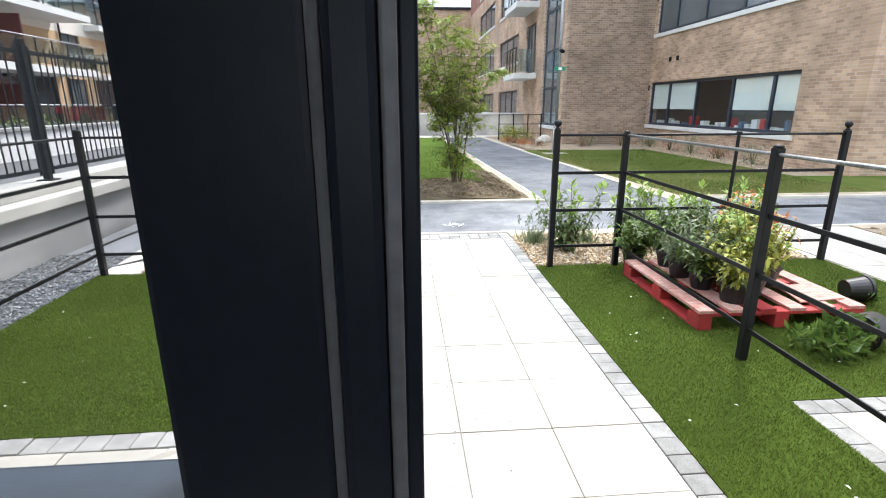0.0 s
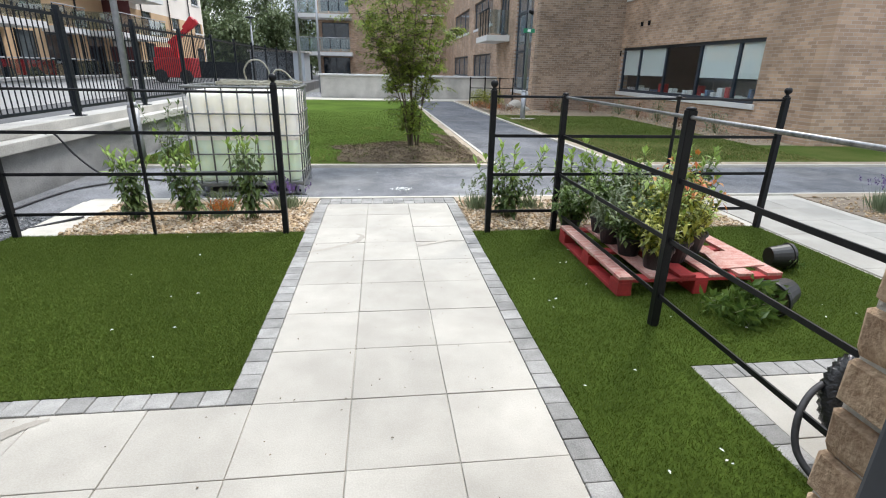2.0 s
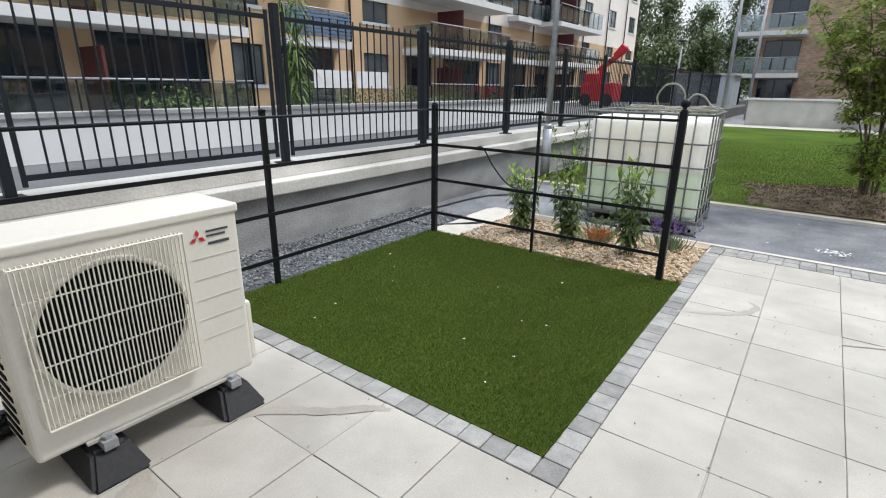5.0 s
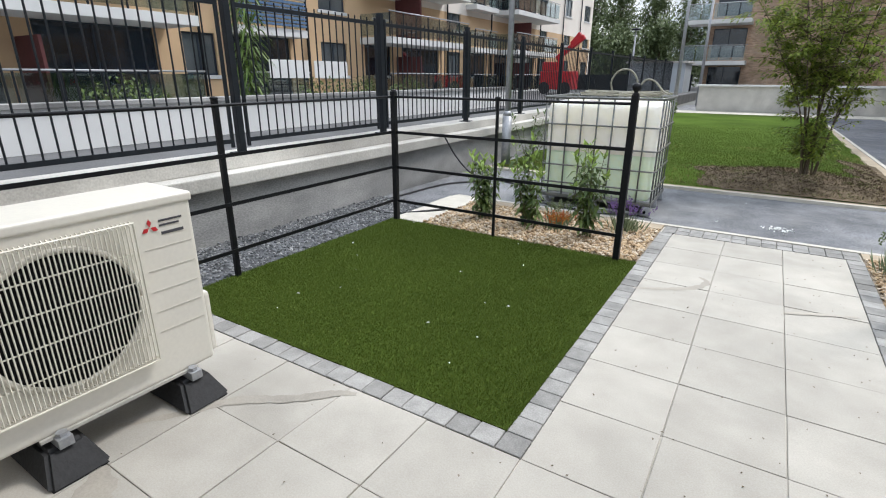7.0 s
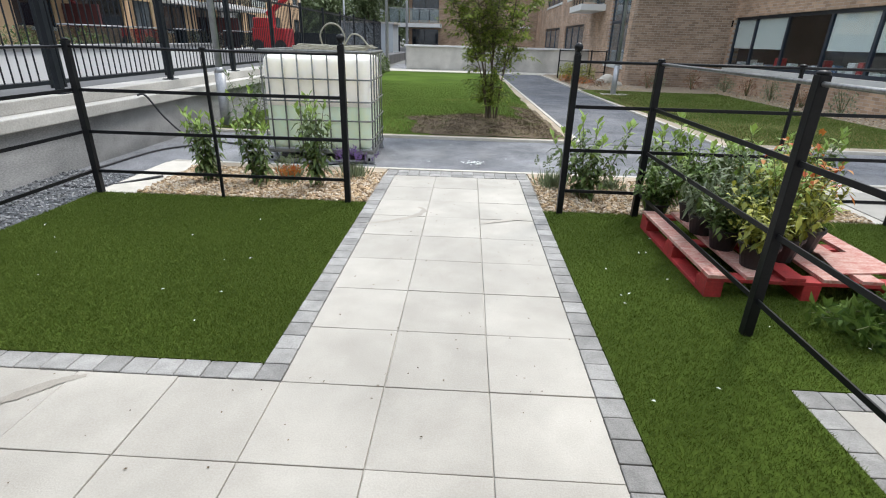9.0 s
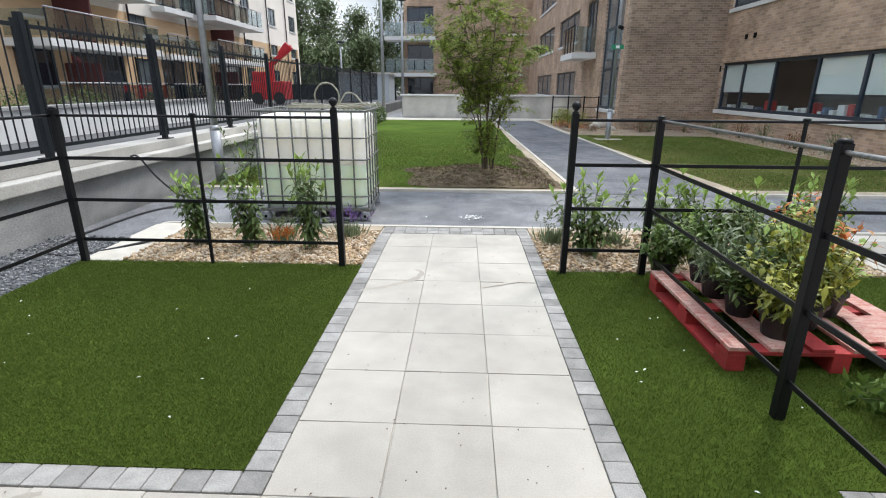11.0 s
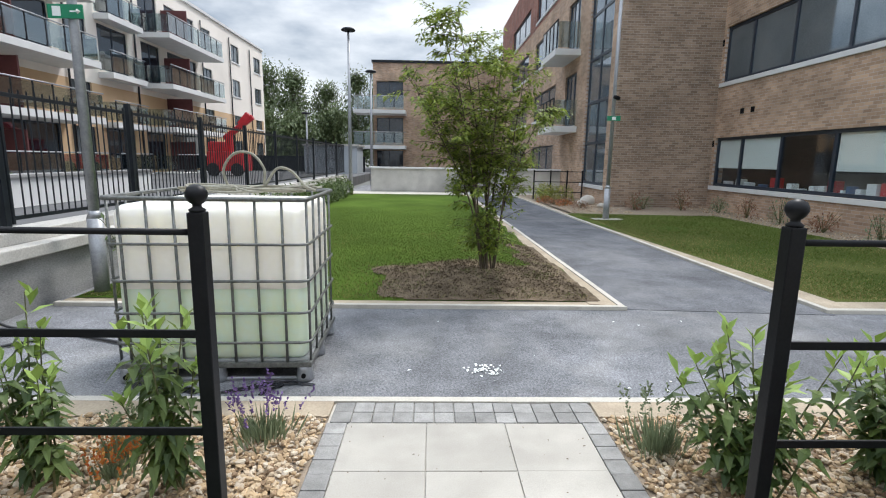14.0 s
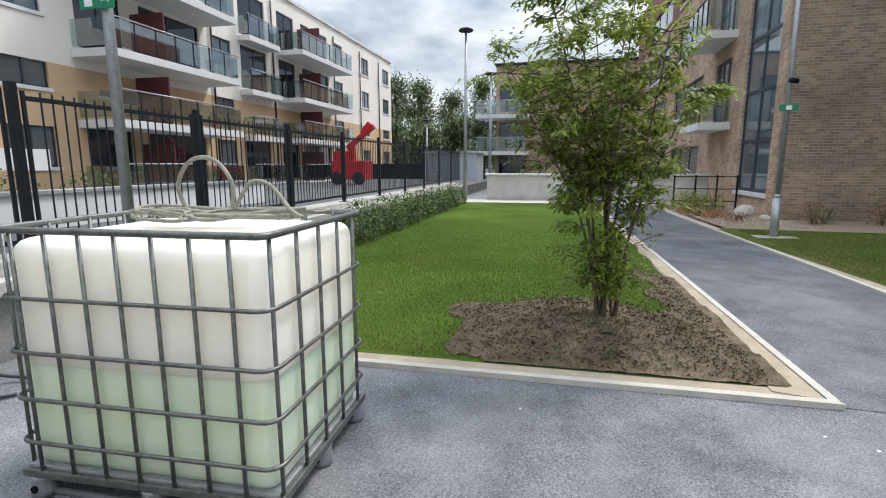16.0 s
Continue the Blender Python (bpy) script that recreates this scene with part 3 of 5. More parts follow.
# ---- walls with openings ----
def pierced(name, axis, at, thick, lo, hi, z0, z1, holes, material, parent, label=""):
    """A wall in the plane axis = at (its outer face), thick metres deep, with rectangular holes (a, b, za, zb)."""
    cuts = sorted({lo, hi, *[h[0] for h in holes], *[h[1] for h in holes]})
    zs = sorted({z0, z1, *[h[2] for h in holes], *[h[3] for h in holes]})
    cuts, zs = [c for c in cuts if lo <= c <= hi], [c for c in zs if z0 <= c <= z1]
    bm = bmesh.new()
    for a, b in zip(cuts, cuts[1:]):
        for c, d in zip(zs, zs[1:]):
            if not any(h[0] < (a + b) / 2 < h[1] and h[2] < (c + d) / 2 < h[3] for h in holes):
                p, q = sorted((at, at + thick))
                bm = box(p, q, a, b, c, d, bm=bm) if axis == "x" else box(a, b, p, q, c, d, bm=bm)
    bmesh.ops.remove_doubles(bm, verts=bm.verts, dist=0.0005)
    seen = {}
    for f in bm.faces:
        seen.setdefault(frozenset(f.verts), []).append(f)
    bmesh.ops.delete(bm, geom=[f for g in seen.values() if len(g) > 1 for f in g], context="FACES_ONLY")
    return part(name, bm, material, parent, label)


def window(parent, axis, at, inward, a, b, za, zb, splits=(), glass=None, sill=True, blinds=(), fr=0.06, transom=None, label="dark framed window", sill_m=None):
    """A framed window with panes in a wall; inward is the sense into the building along the axis."""
    def bx(p, q, u, v, c, d, bm=None, bevel=0.0):
        p, q = sorted((at + inward * p, at + inward * q))
        return box(p, q, u, v, c, d, bevel, bm) if axis == "x" else box(u, v, p, q, c, d, bevel, bm)
    frame_bm = bmesh.new()
    loops = []
    for k, depth in ((0, 0.08), (1, 0.08), (1, 0.16), (0, 0.16)):
        s = fr * k
        cs = [(a + s, za + s), (b - s, za + s), (b - s, zb - s), (a + s, zb - s)]
        d = at + inward * depth
        loops.append([frame_bm.verts.new((d, u, v) if axis == "x" else (u, d, v)) for u, v in cs])
    for p, q in zip(loops, loops[1:] + loops[:1]):
        for k in range(4):
            frame_bm.faces.new((p[k], p[(k + 1) % 4], q[(k + 1) % 4], q[k]))
    edges = [a, *splits, b]
    w = part("window", frame_bm, M_FRAME, parent, label)
    for e in splits:
        part("mullion", bx(0.082, 0.158, e - fr / 2, e + fr / 2, za + fr, zb - fr), M_FRAME, w)
    for i, (e, f) in enumerate(zip(edges, edges[1:])):
        pn = part("pane", bx(0.11, 0.13, e + fr / 2, f - fr / 2, za + fr, zb - fr), glass or M_DARKGL, w)
        pn.visible_shadow = not blinds
        if i in blinds:
            part("blind", bx(0.135, 0.146, e + fr / 2 + 0.02, f - fr / 2 - 0.02, za + fr + (zb - za) * 0.32, zb - fr), M_BLIND, w, "pale roller blind half down")
    if sill:
        part("sill", bx(-0.05, 0.08, a - 0.08, b + 0.08, za - 0.13, za, None, 0.01), sill_m or M_SLAB, w, "pale grey stone sill")
    return w


# ---- house with the open door ----
def pierced_box(x0, x1, y0, y1, z0, z1, a, b, c, d):
    """A wall along x with one opening from a to b and c to d, added unseen to admit sky light."""
    bm = box(x0, a, y0, y1, z0, z1)
    for r in ((b, x1, y0, y1, z0, z1), (a, b, y0, y1, z0, c), (a, b, y0, y1, d, z1)):
        bm = box(*r, bm=bm)
    return bm


house = thing("house", "rustic buff brick house with a dark framed door", "house", kind="structure")
HOLES = [(-1.25, 1.18, -0.1, 2.2)]
pierced("wall", "y", -1.67, -0.2, -4.0, 6.0, -0.3, 2.7, HOLES, M_PLAST, house, "grey painted inner wall")
pierced("mortar", "y", -1.506, -0.16, -4.0, 6.0, -0.3, 3.2, [(-1.28, 1.232, -0.1, 2.25)], M_MORT, house, "pale mortar backing")
# Unseen room shell, pale to bounce light; the south opening is added for skylight.
for nm, b_, mt in (("floor", box(-3, 4, -6, -1.6, -0.25, -0.03), M_FLOOR), ("ceiling", box(-3, 4, -6, -1.97, 2.5, 2.7), M_PLAST), ("wall_west", box(-3.2, -3, -6, -1.97, -0.2, 2.7), M_PLAST),
                   ("wall_east", box(4, 4.2, -6, -1.97, -0.2, 2.7), M_PLAST), ("wall_south", pierced_box(-3.2, 4.2, -6.2, -6, -0.2, 2.7, -0.6, 2.0, 0.9, 2.2), M_PLAST)):
    tagged(part(nm, b_, mt), "plain " + nm.split("_")[0] + " of the room behind the door", nm.split("_")[0], kind="structure")
part("roof", box(-4.3, 6.3, -6.3, -1.45, 3.2, 3.4), M_FRAME, house, "dark flat roof edge")

door = thing("door_1", "anthracite metal door frame standing open to the garden", "door", kind="structure")
DZ0, DZ1 = -0.02, 2.2
stile = part("mullion", box(0.006, 0.140, -1.68, -1.56, DZ0, DZ1, 0.006), M_FRAME, door)
part("seal", box(0.140, 0.150, -1.684, -1.61, DZ0, DZ1, 0.003), M_SEAL, stile, "grey rubber seal")
leafp = part("stile", box(0.150, 0.190, -1.690, -1.60, DZ0, DZ1, 0.008), M_FRAME, door)
part("seal", box(0.190, 0.203, -1.688, -1.62, DZ0, DZ1, 0.003), M_GALV, leafp, "bright metal lock strip")
part("stop", box(0.203, 0.218, -1.674, -1.60, DZ0, DZ1, 0.003), M_FRAME, leafp)
part("jamb", box(1.175, 1.235, -1.665, -1.60, DZ0, DZ1, 0.006), M_FRAME, door)
part("head", box(-1.25, 1.235, -1.67, -1.56, 2.14, DZ1, 0.006), M_FRAME, door)
part("threshold", box(0.218, 1.175, -1.67, -1.52, -0.03, 0.0, 0.004), M_SEAL, door, "grey metal threshold")
wl_ = thing("window_1", "dark framed side window next to the door", "window", kind="structure")
fr_ = bmesh.new()
for b_ in ((-1.25, -1.19, -1.65, -1.58, 0.0, 2.14), (-1.19, 0.004, -1.65, -1.58, 0.0, 0.06), (-1.19, 0.004, -1.65, -1.58, 1.105, 1.15), (-1.19, 0.004, -1.65, -1.58, 2.08, 2.138)):
    fr_ = box(*b_, 0.006, fr_)
part("window_frame", fr_, M_FRAME, wl_)
for za, zb in ((0.06, 1.105), (1.15, 2.08)):
    p_ = part("pane", box(-1.19, 0.004, -1.62, -1.608, za, zb), M_PANE if za > 1 else M_SKYGL, wl_, "" if za > 1 else "grey-blue reflective lower pane")
    p_.visible_shadow = False

# brick facing of the house beside the door
brick_mesh = []
for k, ln in enumerate((0.215, 0.1025)):
    me = bpy.data.meshes.new("brick")
    bb = bmesh.new()
    bmesh.ops.create_cube(bb, size=1, matrix=Matrix.LocRotScale((ln / 2, 0.05, 0.0325), None, (ln, 0.1, 0.065)))
    bmesh.ops.bevel(bb, geom=bb.edges[:], offset=0.007, segments=1, affect="EDGES")
    for v in bb.verts:
        v.co += Vector((rng.uniform(-1, 1), rng.uniform(-1, 1), rng.uniform(-1, 1))) * 0.003
    bb.to_mesh(me)
    bb.free()
    me.materials.append(M_BRICK)
    brick_mesh.append(me)
for row in range(40):
    z = 0.005 + row * 0.075
    x, first = 1.222, True
    while x < 2.0:
        half_ = first and row % 2
        ob = new("brick", brick_mesh[1 if half_ else 0])
        ob.parent = house
        ob.matrix_basis = pose(x + rng.uniform(-0.004, 0.004), -1.60 + rng.uniform(-0.004, 0.003), z, rng.uniform(-1, 1), rng.uniform(-0.6, 0.6), rng.uniform(-1, 1))
        x += (0.1025 if half_ else 0.215) + 0.01
        first = False

# ---- estate fences of black flat bar ----
RAILS = (0.21, 0.56, 0.91, 1.25)


def post(parent, x, y, top, ball=False, w=0.05):
    p = part("post", box(x - w / 2, x + w / 2, y - w / 2, y + w / 2, -0.05, top, 0.004), M_BLACK, parent)
    if ball:
        b = lathe([(0.004, top), (0.024, top + 0.001), (0.026, top + 0.008), (0.014, top + 0.016), (0.014, top + 0.024), (0.026, top + 0.034), (0.034, top + 0.05),
                   (0.034, top + 0.062), (0.026, top + 0.078), (0.012, top + 0.086), (0.002, top + 0.088)], 18)
    else:
        b = lathe([(0.004, top), (0.027, top + 0.001), (0.029, top + 0.008), (0.022, top + 0.016), (0.002, top + 0.02)], 14)
    bmesh.ops.translate(b, verts=b.verts, vec=(x, y, 0))
    part("finial" if ball else "cap", b, M_BLACK, p, "round ball finial" if ball else "", smooth=True)


def rails(parent, a, b, top_m=M_BLACK):
    (x0, y0), (x1, y1) = a, b
    for i, z in enumerate(RAILS):
        if i == 3:
            part("rail", tube((x0, y0, z), (x1, y1, z), 0.011, bm=None), top_m, parent, "round top rail", smooth=True)
        elif abs(x1 - x0) > abs(y1 - y0):
            part("rail", box(min(x0, x1), max(x0, x1), y0 - 0.005, y0 + 0.005, z - 0.014, z + 0.014, 0.002), M_BLACK, parent)
        else:
            part("rail", box(x0 - 0.005, x0 + 0.005, min(y0, y1), max(y0, y1), z - 0.014, z + 0.014, 0.002), M_BLACK, parent)


fence_l = thing("estate_fence", "black metal estate fence round the smaller turf square", "fence", group="garden fences")
post(fence_l, -0.278, 2.545, 1.315, True)
post(fence_l, -1.42, 2.545, 1.26, w=0.024)
post(fence_l, -2.56, 2.545, 1.30)
post(fence_l, -2.60, 0.62, 1.29, w=0.036)
post(fence_l, -2.60, -1.3, 1.29)
rails(fence_l, (-2.56, 2.545), (-0.278, 2.545))
rails(fence_l, (-2.58, 2.545), (-2.60, -1.6))
fence_r = thing("estate_fence", "black metal estate fence by the pallet with worn shiny rail", "fence", group="garden fences")
post(fence_r, 1.598, 2.47, 1.30, True)
post(fence_r, 2.245, 2.47, 1.27)
post(fence_r, 3.32, 2.47, 1.26, w=0.024)
post(fence_r, 4.39, 2.47, 1.28, True)
post(fence_r, 2.252, 0.57, 1.285)
rails(fence_r, (1.598, 2.47), (4.39, 2.47))
rails(fence_r, (2.25, 2.47), (2.25, -1.6), M_STEEL)

# ---- retaining wall and railing ----
rwall = thing("wall_west_boundary", "grey cast concrete retaining wall with pale coping", "wall", kind="structure")
part("wall", box(-3.85, -3.42, -8, 24, -0.3, 0.50), M_WALLC, rwall)
part("coping", box(-3.95, -3.34, -8, 24, 0.50, 0.62, 0.012), M_COPE, rwall, "pale concrete coping")
part("upstand", box(-3.9, -3.52, -8, 24, 0.62, 0.74, 0.01), M_COPE, rwall, "pale concrete upstand")
PITCH = 2.15
panel = thing("metal_railing", "dark painted vertical bar railing on the wall", "railing", pose(-3.62, 1.53, 0.74), group="boundary railing")
pp = part("post", box(-0.032, 0.032, -0.032, 0.032, 0, 1.42, 0.004), M_RAIL, panel)
part("base_plate", box(-0.08, 0.08, -0.08, 0.08, 0, 0.012, 0.003), M_RAIL, pp)
part("stay", box(-0.012, 0.012, 0.075, 0.105, 0.06, 1.36, 0.003), M_RAIL, panel)
part("stay", box(-0.012, 0.012, -0.105, -0.075, 0.06, 1.36, 0.003), M_RAIL, panel)
for z in (0.12, 1.30):
    part("rail", box(-0.012, 0.012, 0.105, PITCH - 0.105, z - 0.02, z + 0.02, 0.003), M_RAIL, panel)
for k in range(17):
    y = 0.24 + k * (PITCH - 0.48) / 16
    part("bar", tube((0, y, 0.12), (0, y, 1.36), 0.008, seg=6), M_RAIL, panel)
for k in range(-4, 11):
    if k:
        copy_thing(panel, pose(-3.62, 1.53 + k * PITCH, 0.74))

# neighbour's ground and white parapet
tagged(slab(rect(-60, -3.9, -30, 60), -0.3, 0.45, "pavement", M_YARD_ROOM), "grey paved yard of the neighbouring flats", "paving", kind="structure")
pw = thing("wall_neighbour", "white rendered parapet wall with grey coping", "wall", kind="structure")
part("wall", box(-7.7, -7.5, -12, 15.5, 0.45, 1.02), M_WHITE, pw)
part("coping", box(-7.75, -7.45, -12, 15.55, 1.02, 1.09, 0.01), M_WALLC, pw, "grey coping")

# ---- apartment building with balconies ----
flats = thing("apartment_building", "cream and tan rendered apartment building with glass balconies", "building")
FX = -16.0
LEVELS = (0.5, 3.1, 5.5, 8.25)
BIG = [(-9, -2.5), (1.5, 8.3), (17.5, 24.6), (30.9, 38.4)]
SMALL = [(10.4, 13.6), (27.2, 30.2), (41.5, 43.5)]
holes, wins = [], []
for lv, z in enumerate(LEVELS):
    for a, b in BIG:
        holes += [(a + 0.3, a + 2.3, z + 0.15, z + 2.35), (a + 3.2, b - 0.4, z + 0.15, z + 2.35)]
        wins += [(*holes[-2], (a + 1.3,), False), (*holes[-1], ((a + b) / 2 + 1.3,), False)]
    for a, b in SMALL[:2]:
        holes.append((a + 0.2, b - 0.3, z + 0.15, z + 2.35))
        wins.append((*holes[-1], ((a + b) / 2,), False))
    for a, b in ((15.0, 16.6), (25.2, 26.6), (39.2, 40.6), (44.5, 46.2), (8.8, 10.0), (49.8, 51.6)):
        holes.append((a, b, z + 0.95, z + 2.3))
        wins.append((*holes[-1], ((a + b) / 2,), True))
TOPT = 5.45
pierced("wall", "x", FX, -0.35, -14, 52, -0.3, TOPT - 0.55, [h for h in holes if h[3] < TOPT], M_TAN, flats, "tan rendered lower storeys")
pierced("wall", "x", FX - 0.003, -0.35, -14, 52, TOPT - 0.55, 11.5, [h for h in holes if h[2] > TOPT], M_CREAM, flats, "cream rendered upper storeys")
part("wall", box(FX - 14, FX, 52, 52.3, -0.3, 11.5), M_CREAM, flats)
part("wall", box(FX - 14, FX, -14.3, -14, -0.3, 11.5), M_CREAM, flats)
part("wall", box(FX - 14.3, FX - 14, -14.3, 52.3, -0.3, 11.5), M_CREAM, flats)
part("roof", box(FX - 14.3, FX + 0.12, -14.4, 52.4, 11.5, 11.68), M_SLAB, flats, "pale parapet capping")
for a, b, za, zb, sp, sl in wins:
    window(flats, "x", FX, -1, a, b, za, zb, sp, glass=M_WINGL if sl else M_DARKGL, sill=sl, label="grey framed window of a flat")


def balcony(a, b, z, depth):
    s = part("balcony", box(FX, FX + depth, a, b, z - 0.28, z, 0.01), M_SLAB, flats, "white balcony slab with glass guard")
    n = max(2, round((b - a) / 0.95))
    for k in range(n):
        u, v = a + 0.04 + (b - a - 0.08) * k / n, a + 0.04 + (b - a - 0.08) * (k + 1) / n
        part("pane", box(FX + depth - 0.07, FX + depth - 0.055, u + 0.04, v - 0.04, z + 0.08, z + 0.98), M_BALGL, s)
        part("upright", box(FX + depth - 0.09, FX + depth - 0.04, u - 0.02, u + 0.02, z, z + 1.02), M_RAIL, s)
    part("handrail", tube((FX + depth - 0.06, a, z + 1.05), (FX + depth - 0.06, b, z + 1.05), 0.028, seg=8), M_GALV, s, "steel handrail", smooth=True)
    for y in (a + 0.05, b - 0.05):
        part("pane", box(FX + 0.05, FX + depth - 0.1, y - 0.008, y + 0.008, z + 0.08, z + 0.98), M_BALGL, s)
    if depth > 1:
        part("screen", box(FX + 0.02, FX + depth - 0.25, a + 2.7, a + 2.78, z, z + 1.85, 0.01), M_MAROON, s, "maroon privacy screen")


for z in LEVELS:
    for a, b in BIG:
        balcony(a, b, z, 1.8)
    for a, b in SMALL[:2]:
        balcony(a, b, z, 0.75)
for k in range(7):
    part("slat", box(FX + 0.79, FX + 0.82, 10.5, 13.5, 3.18 + k * 0.13, 3.26 + k * 0.13, 0.005), M_BLUE, flats, "blue balcony slat")
for y in (11.4, 13.6):
    part("banner", box(FX + 0.95, FX + 0.97, y, y + 1.9, 1.35, 2.0, 0.004), M_WHITE, flats, "white cloth hung on the terrace rail")
for y in (9.4, 14.2, 25.0, 30.5, 38.9, 44.0, 48.6):
    part("downpipe", tube((FX + 0.08, y, 0), (FX + 0.08, y, 10.9), 0.05, seg=8), M_RAIL, flats, "dark downpipe", smooth=True)

# ---- brick building ----
bb_ = thing("brick_building", "buff brick building with long dark framed windows", "building")
AX, BY, CX = 9.8, 17.7, 6.5
WA = [(9.95, 17.55, 0.78, 2.33), (9.95, 17.55, 4.05, 5.75), (9.95, 17.55, 7.3, 9.0)]
pierced("wall", "x", AX, 0.35, 8.4, BY, -0.3, 12.6, WA, M_BRY, bb_, "buff brick long wall")
for a, b, za, zb in WA:
    window(bb_, "x", AX, 1, a, b, za, zb, (10.95, 12.64, 14.5, 16.25), glass=M_OFFGL if za < 3 else M_SKYGL, blinds=(0, 1, 3, 4) if za < 3 else (), fr=0.09)
# Room box behind the glass; its dimness is put into the dark colour.
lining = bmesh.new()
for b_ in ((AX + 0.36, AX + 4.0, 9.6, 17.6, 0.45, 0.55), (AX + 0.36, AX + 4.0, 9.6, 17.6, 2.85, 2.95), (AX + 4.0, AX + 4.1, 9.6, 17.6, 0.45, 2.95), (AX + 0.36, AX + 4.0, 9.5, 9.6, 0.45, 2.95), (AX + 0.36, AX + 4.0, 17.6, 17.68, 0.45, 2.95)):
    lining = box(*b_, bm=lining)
part("room_lining", lining, M_YARD_ROOM, bb_, "dark lining that paints the office room dim behind the glass")
part("window_board", box(AX + 0.17, AX + 0.5, 9.96, 17.54, 0.72, 0.80, 0.005), M_SLAB, bb_, "pale inner window board")
rs_ = random.Random(31)
y_ = 10.2
while y_ < 17.2:
    w_, h_ = rs_.uniform(0.08, 0.3), rs_.uniform(0.08, 0.34)
    tagged(part("box_file", box(AX + 0.22, AX + 0.42, y_, y_ + w_, 0.80, 0.80 + h_, 0.008), rs_.choice((M_RED, M_SIGNW, M_SIGNW, M_RAIL, M_BLUE, M_BLIND))), "small coloured box standing on the office window board", "box", group="window board boxes")
    y_ += w_ + rs_.uniform(0.05, 0.45)
part("wall", box(AX, 30, 8.05, 8.4, -0.3, 12.6), M_BRX, bb_, "buff brick gable")
part("wall", box(CX, AX, BY, BY + 0.35, -0.3, 12.6), M_BRD, bb_, "brick face in darker, browner tones")
part("roof", box(AX - 0.1, 30, 8.0, 46, 12.6, 12.8), M_SLAB, bb_, "pale parapet capping")
CW = [(26.2, 31.6), (33.6, 40.2)]
ROWS_C = [(1.0, 2.3), (3.75, 5.2), (6.6, 8.1), (9.3, 10.7)]
holesC = [(18.55, 21.15, 0.66, 10.5)] + [(a, b, c, d) for a, b in CW for c, d in ROWS_C] + [(22.6, 24.4, 3.0, 5.2), (22.6, 24.4, 6.05, 8.2)]
pierced("wall", "x", CX, 0.35, BY + 0.35, 46, -0.3, 9.0, [h for h in holesC if h[3] < 9 or h[2] < 1], M_BRY, bb_, "buff brick courtyard wall")
pierced("wall", "x", CX + 0.003, 0.35, BY + 0.35, 46, 9.0, 12.6, [(18.55, 21.15, 8.9, 10.5)] + [(a, b, 9.3, 10.7) for a, b in CW], M_RBY, bb_, "red brick top storey")
for a, b, c, d in holesC[1:]:
    window(bb_, "x", CX, 1, a, b, c, d, (a + (b - a) / 3, a + 2 * (b - a) / 3), glass=M_SKYGL, fr=0.08)
w = window(bb_, "x", CX, 1, 18.55, 21.15, 0.66, 10.5, (19.85,), glass=M_SKYGL, fr=0.1, label="tall dark framed stair window")
for z in (2.2, 3.7, 5.3, 6.9, 8.5):
    part("transom", box(CX + 0.085, CX + 0.155, 18.65, 21.05, z - 0.05, z + 0.05), M_FRAME, w)
for z in (2.95, 6.0):
    s = part("balcony", box(5.45, CX, 22.2, 24.9, z - 0.25, z, 0.01), M_SLAB, bb_, "pale balcony slab with glass guard")
    for k in range(4):
        y = 22.25 + k * 0.65
        part("pane", box(5.5, 5.515, y + 0.04, y + 0.61, z + 0.06, z + 1.05), M_BALGL, s)
        part("upright", box(5.48, 5.53, y - 0.02, y + 0.02, z, z + 1.08), M_RAIL, s)
    part("pane", box(5.55, 6.45, 22.25, 22.265, z + 0.06, z + 1.05), M_BALGL, s)
    part("handrail", tube((5.51, 22.2, z + 1.1), (5.51, 24.9, z + 1.1), 0.03, seg=8), M_RAIL, s, smooth=True)
# vents beside the windows
for y in (17.62,):
    for z in (2.05, 5.2):
        part("vent", box(AX - 0.02, AX + 0.01, y + 0.0, y + 0.07, z, z + 0.2), M_DARK, bb_)
for z in (3.0, 6.6):
    for y in (16.2, 15.7):
        part("vent", box(AX - 0.02, AX + 0.01, y, y + 0.15, z, z + 0.15), M_DARK, bb_)

wing = thing("brick_building", "far buff brick wing with stacked balconies", "building")
part("wall", box(-1.7, CX, 46, 46.35, -0.3, 9.6), M_BRX, wing)
pierced("wall", "y", 46.0, 0.35, -4.6, -1.7, -0.3, 9.6, [(-4.3, -2.0, 0.2, 2.2), (-4.3, -2.0, 2.9, 5.0), (-4.3, -2.0, 5.9, 8.1)], M_BRX, wing)
part("wall", box(-4.6, -4.25, 46.35, 60, -0.3, 9.6), M_BRY, wing)
part("roof", box(-4.7, CX, 45.9, 60, 9.6, 9.8), M_RAIL, wing, "dark parapet capping")
for z in (0.2, 2.9, 5.9):
    window(wing, "y", 46.0, 1, -4.3, -2.0, z, z + 2.1, (-3.2,), glass=M_DARKGL, sill=False)
for z in (2.6, 5.5):
    s = part("balcony", box(-6.0, -1.7, 43.8, 46, z - 0.3, z, 0.01), M_SLAB, wing, "pale balcony slab with glass guard")
    for k in range(5):
        part("pane", box(-5.95 + k * 0.84, -5.2 + k * 0.84, 43.85, 43.87, z + 0.05, z + 1.05), M_BALGL, s)
    part("handrail", tube((-6.0, 43.86, z + 1.1), (-1.7, 43.86, z + 1.1), 0.03, seg=8), M_GALV, s, smooth=True)
for a, b, z in ((4.6, 6.2, 5.9), (4.2, 5.9, 2.6)):
    window(wing, "y", 45.98, 1, a, b, z, z + 1.4, ((a + b) / 2,), glass=M_DARKGL)

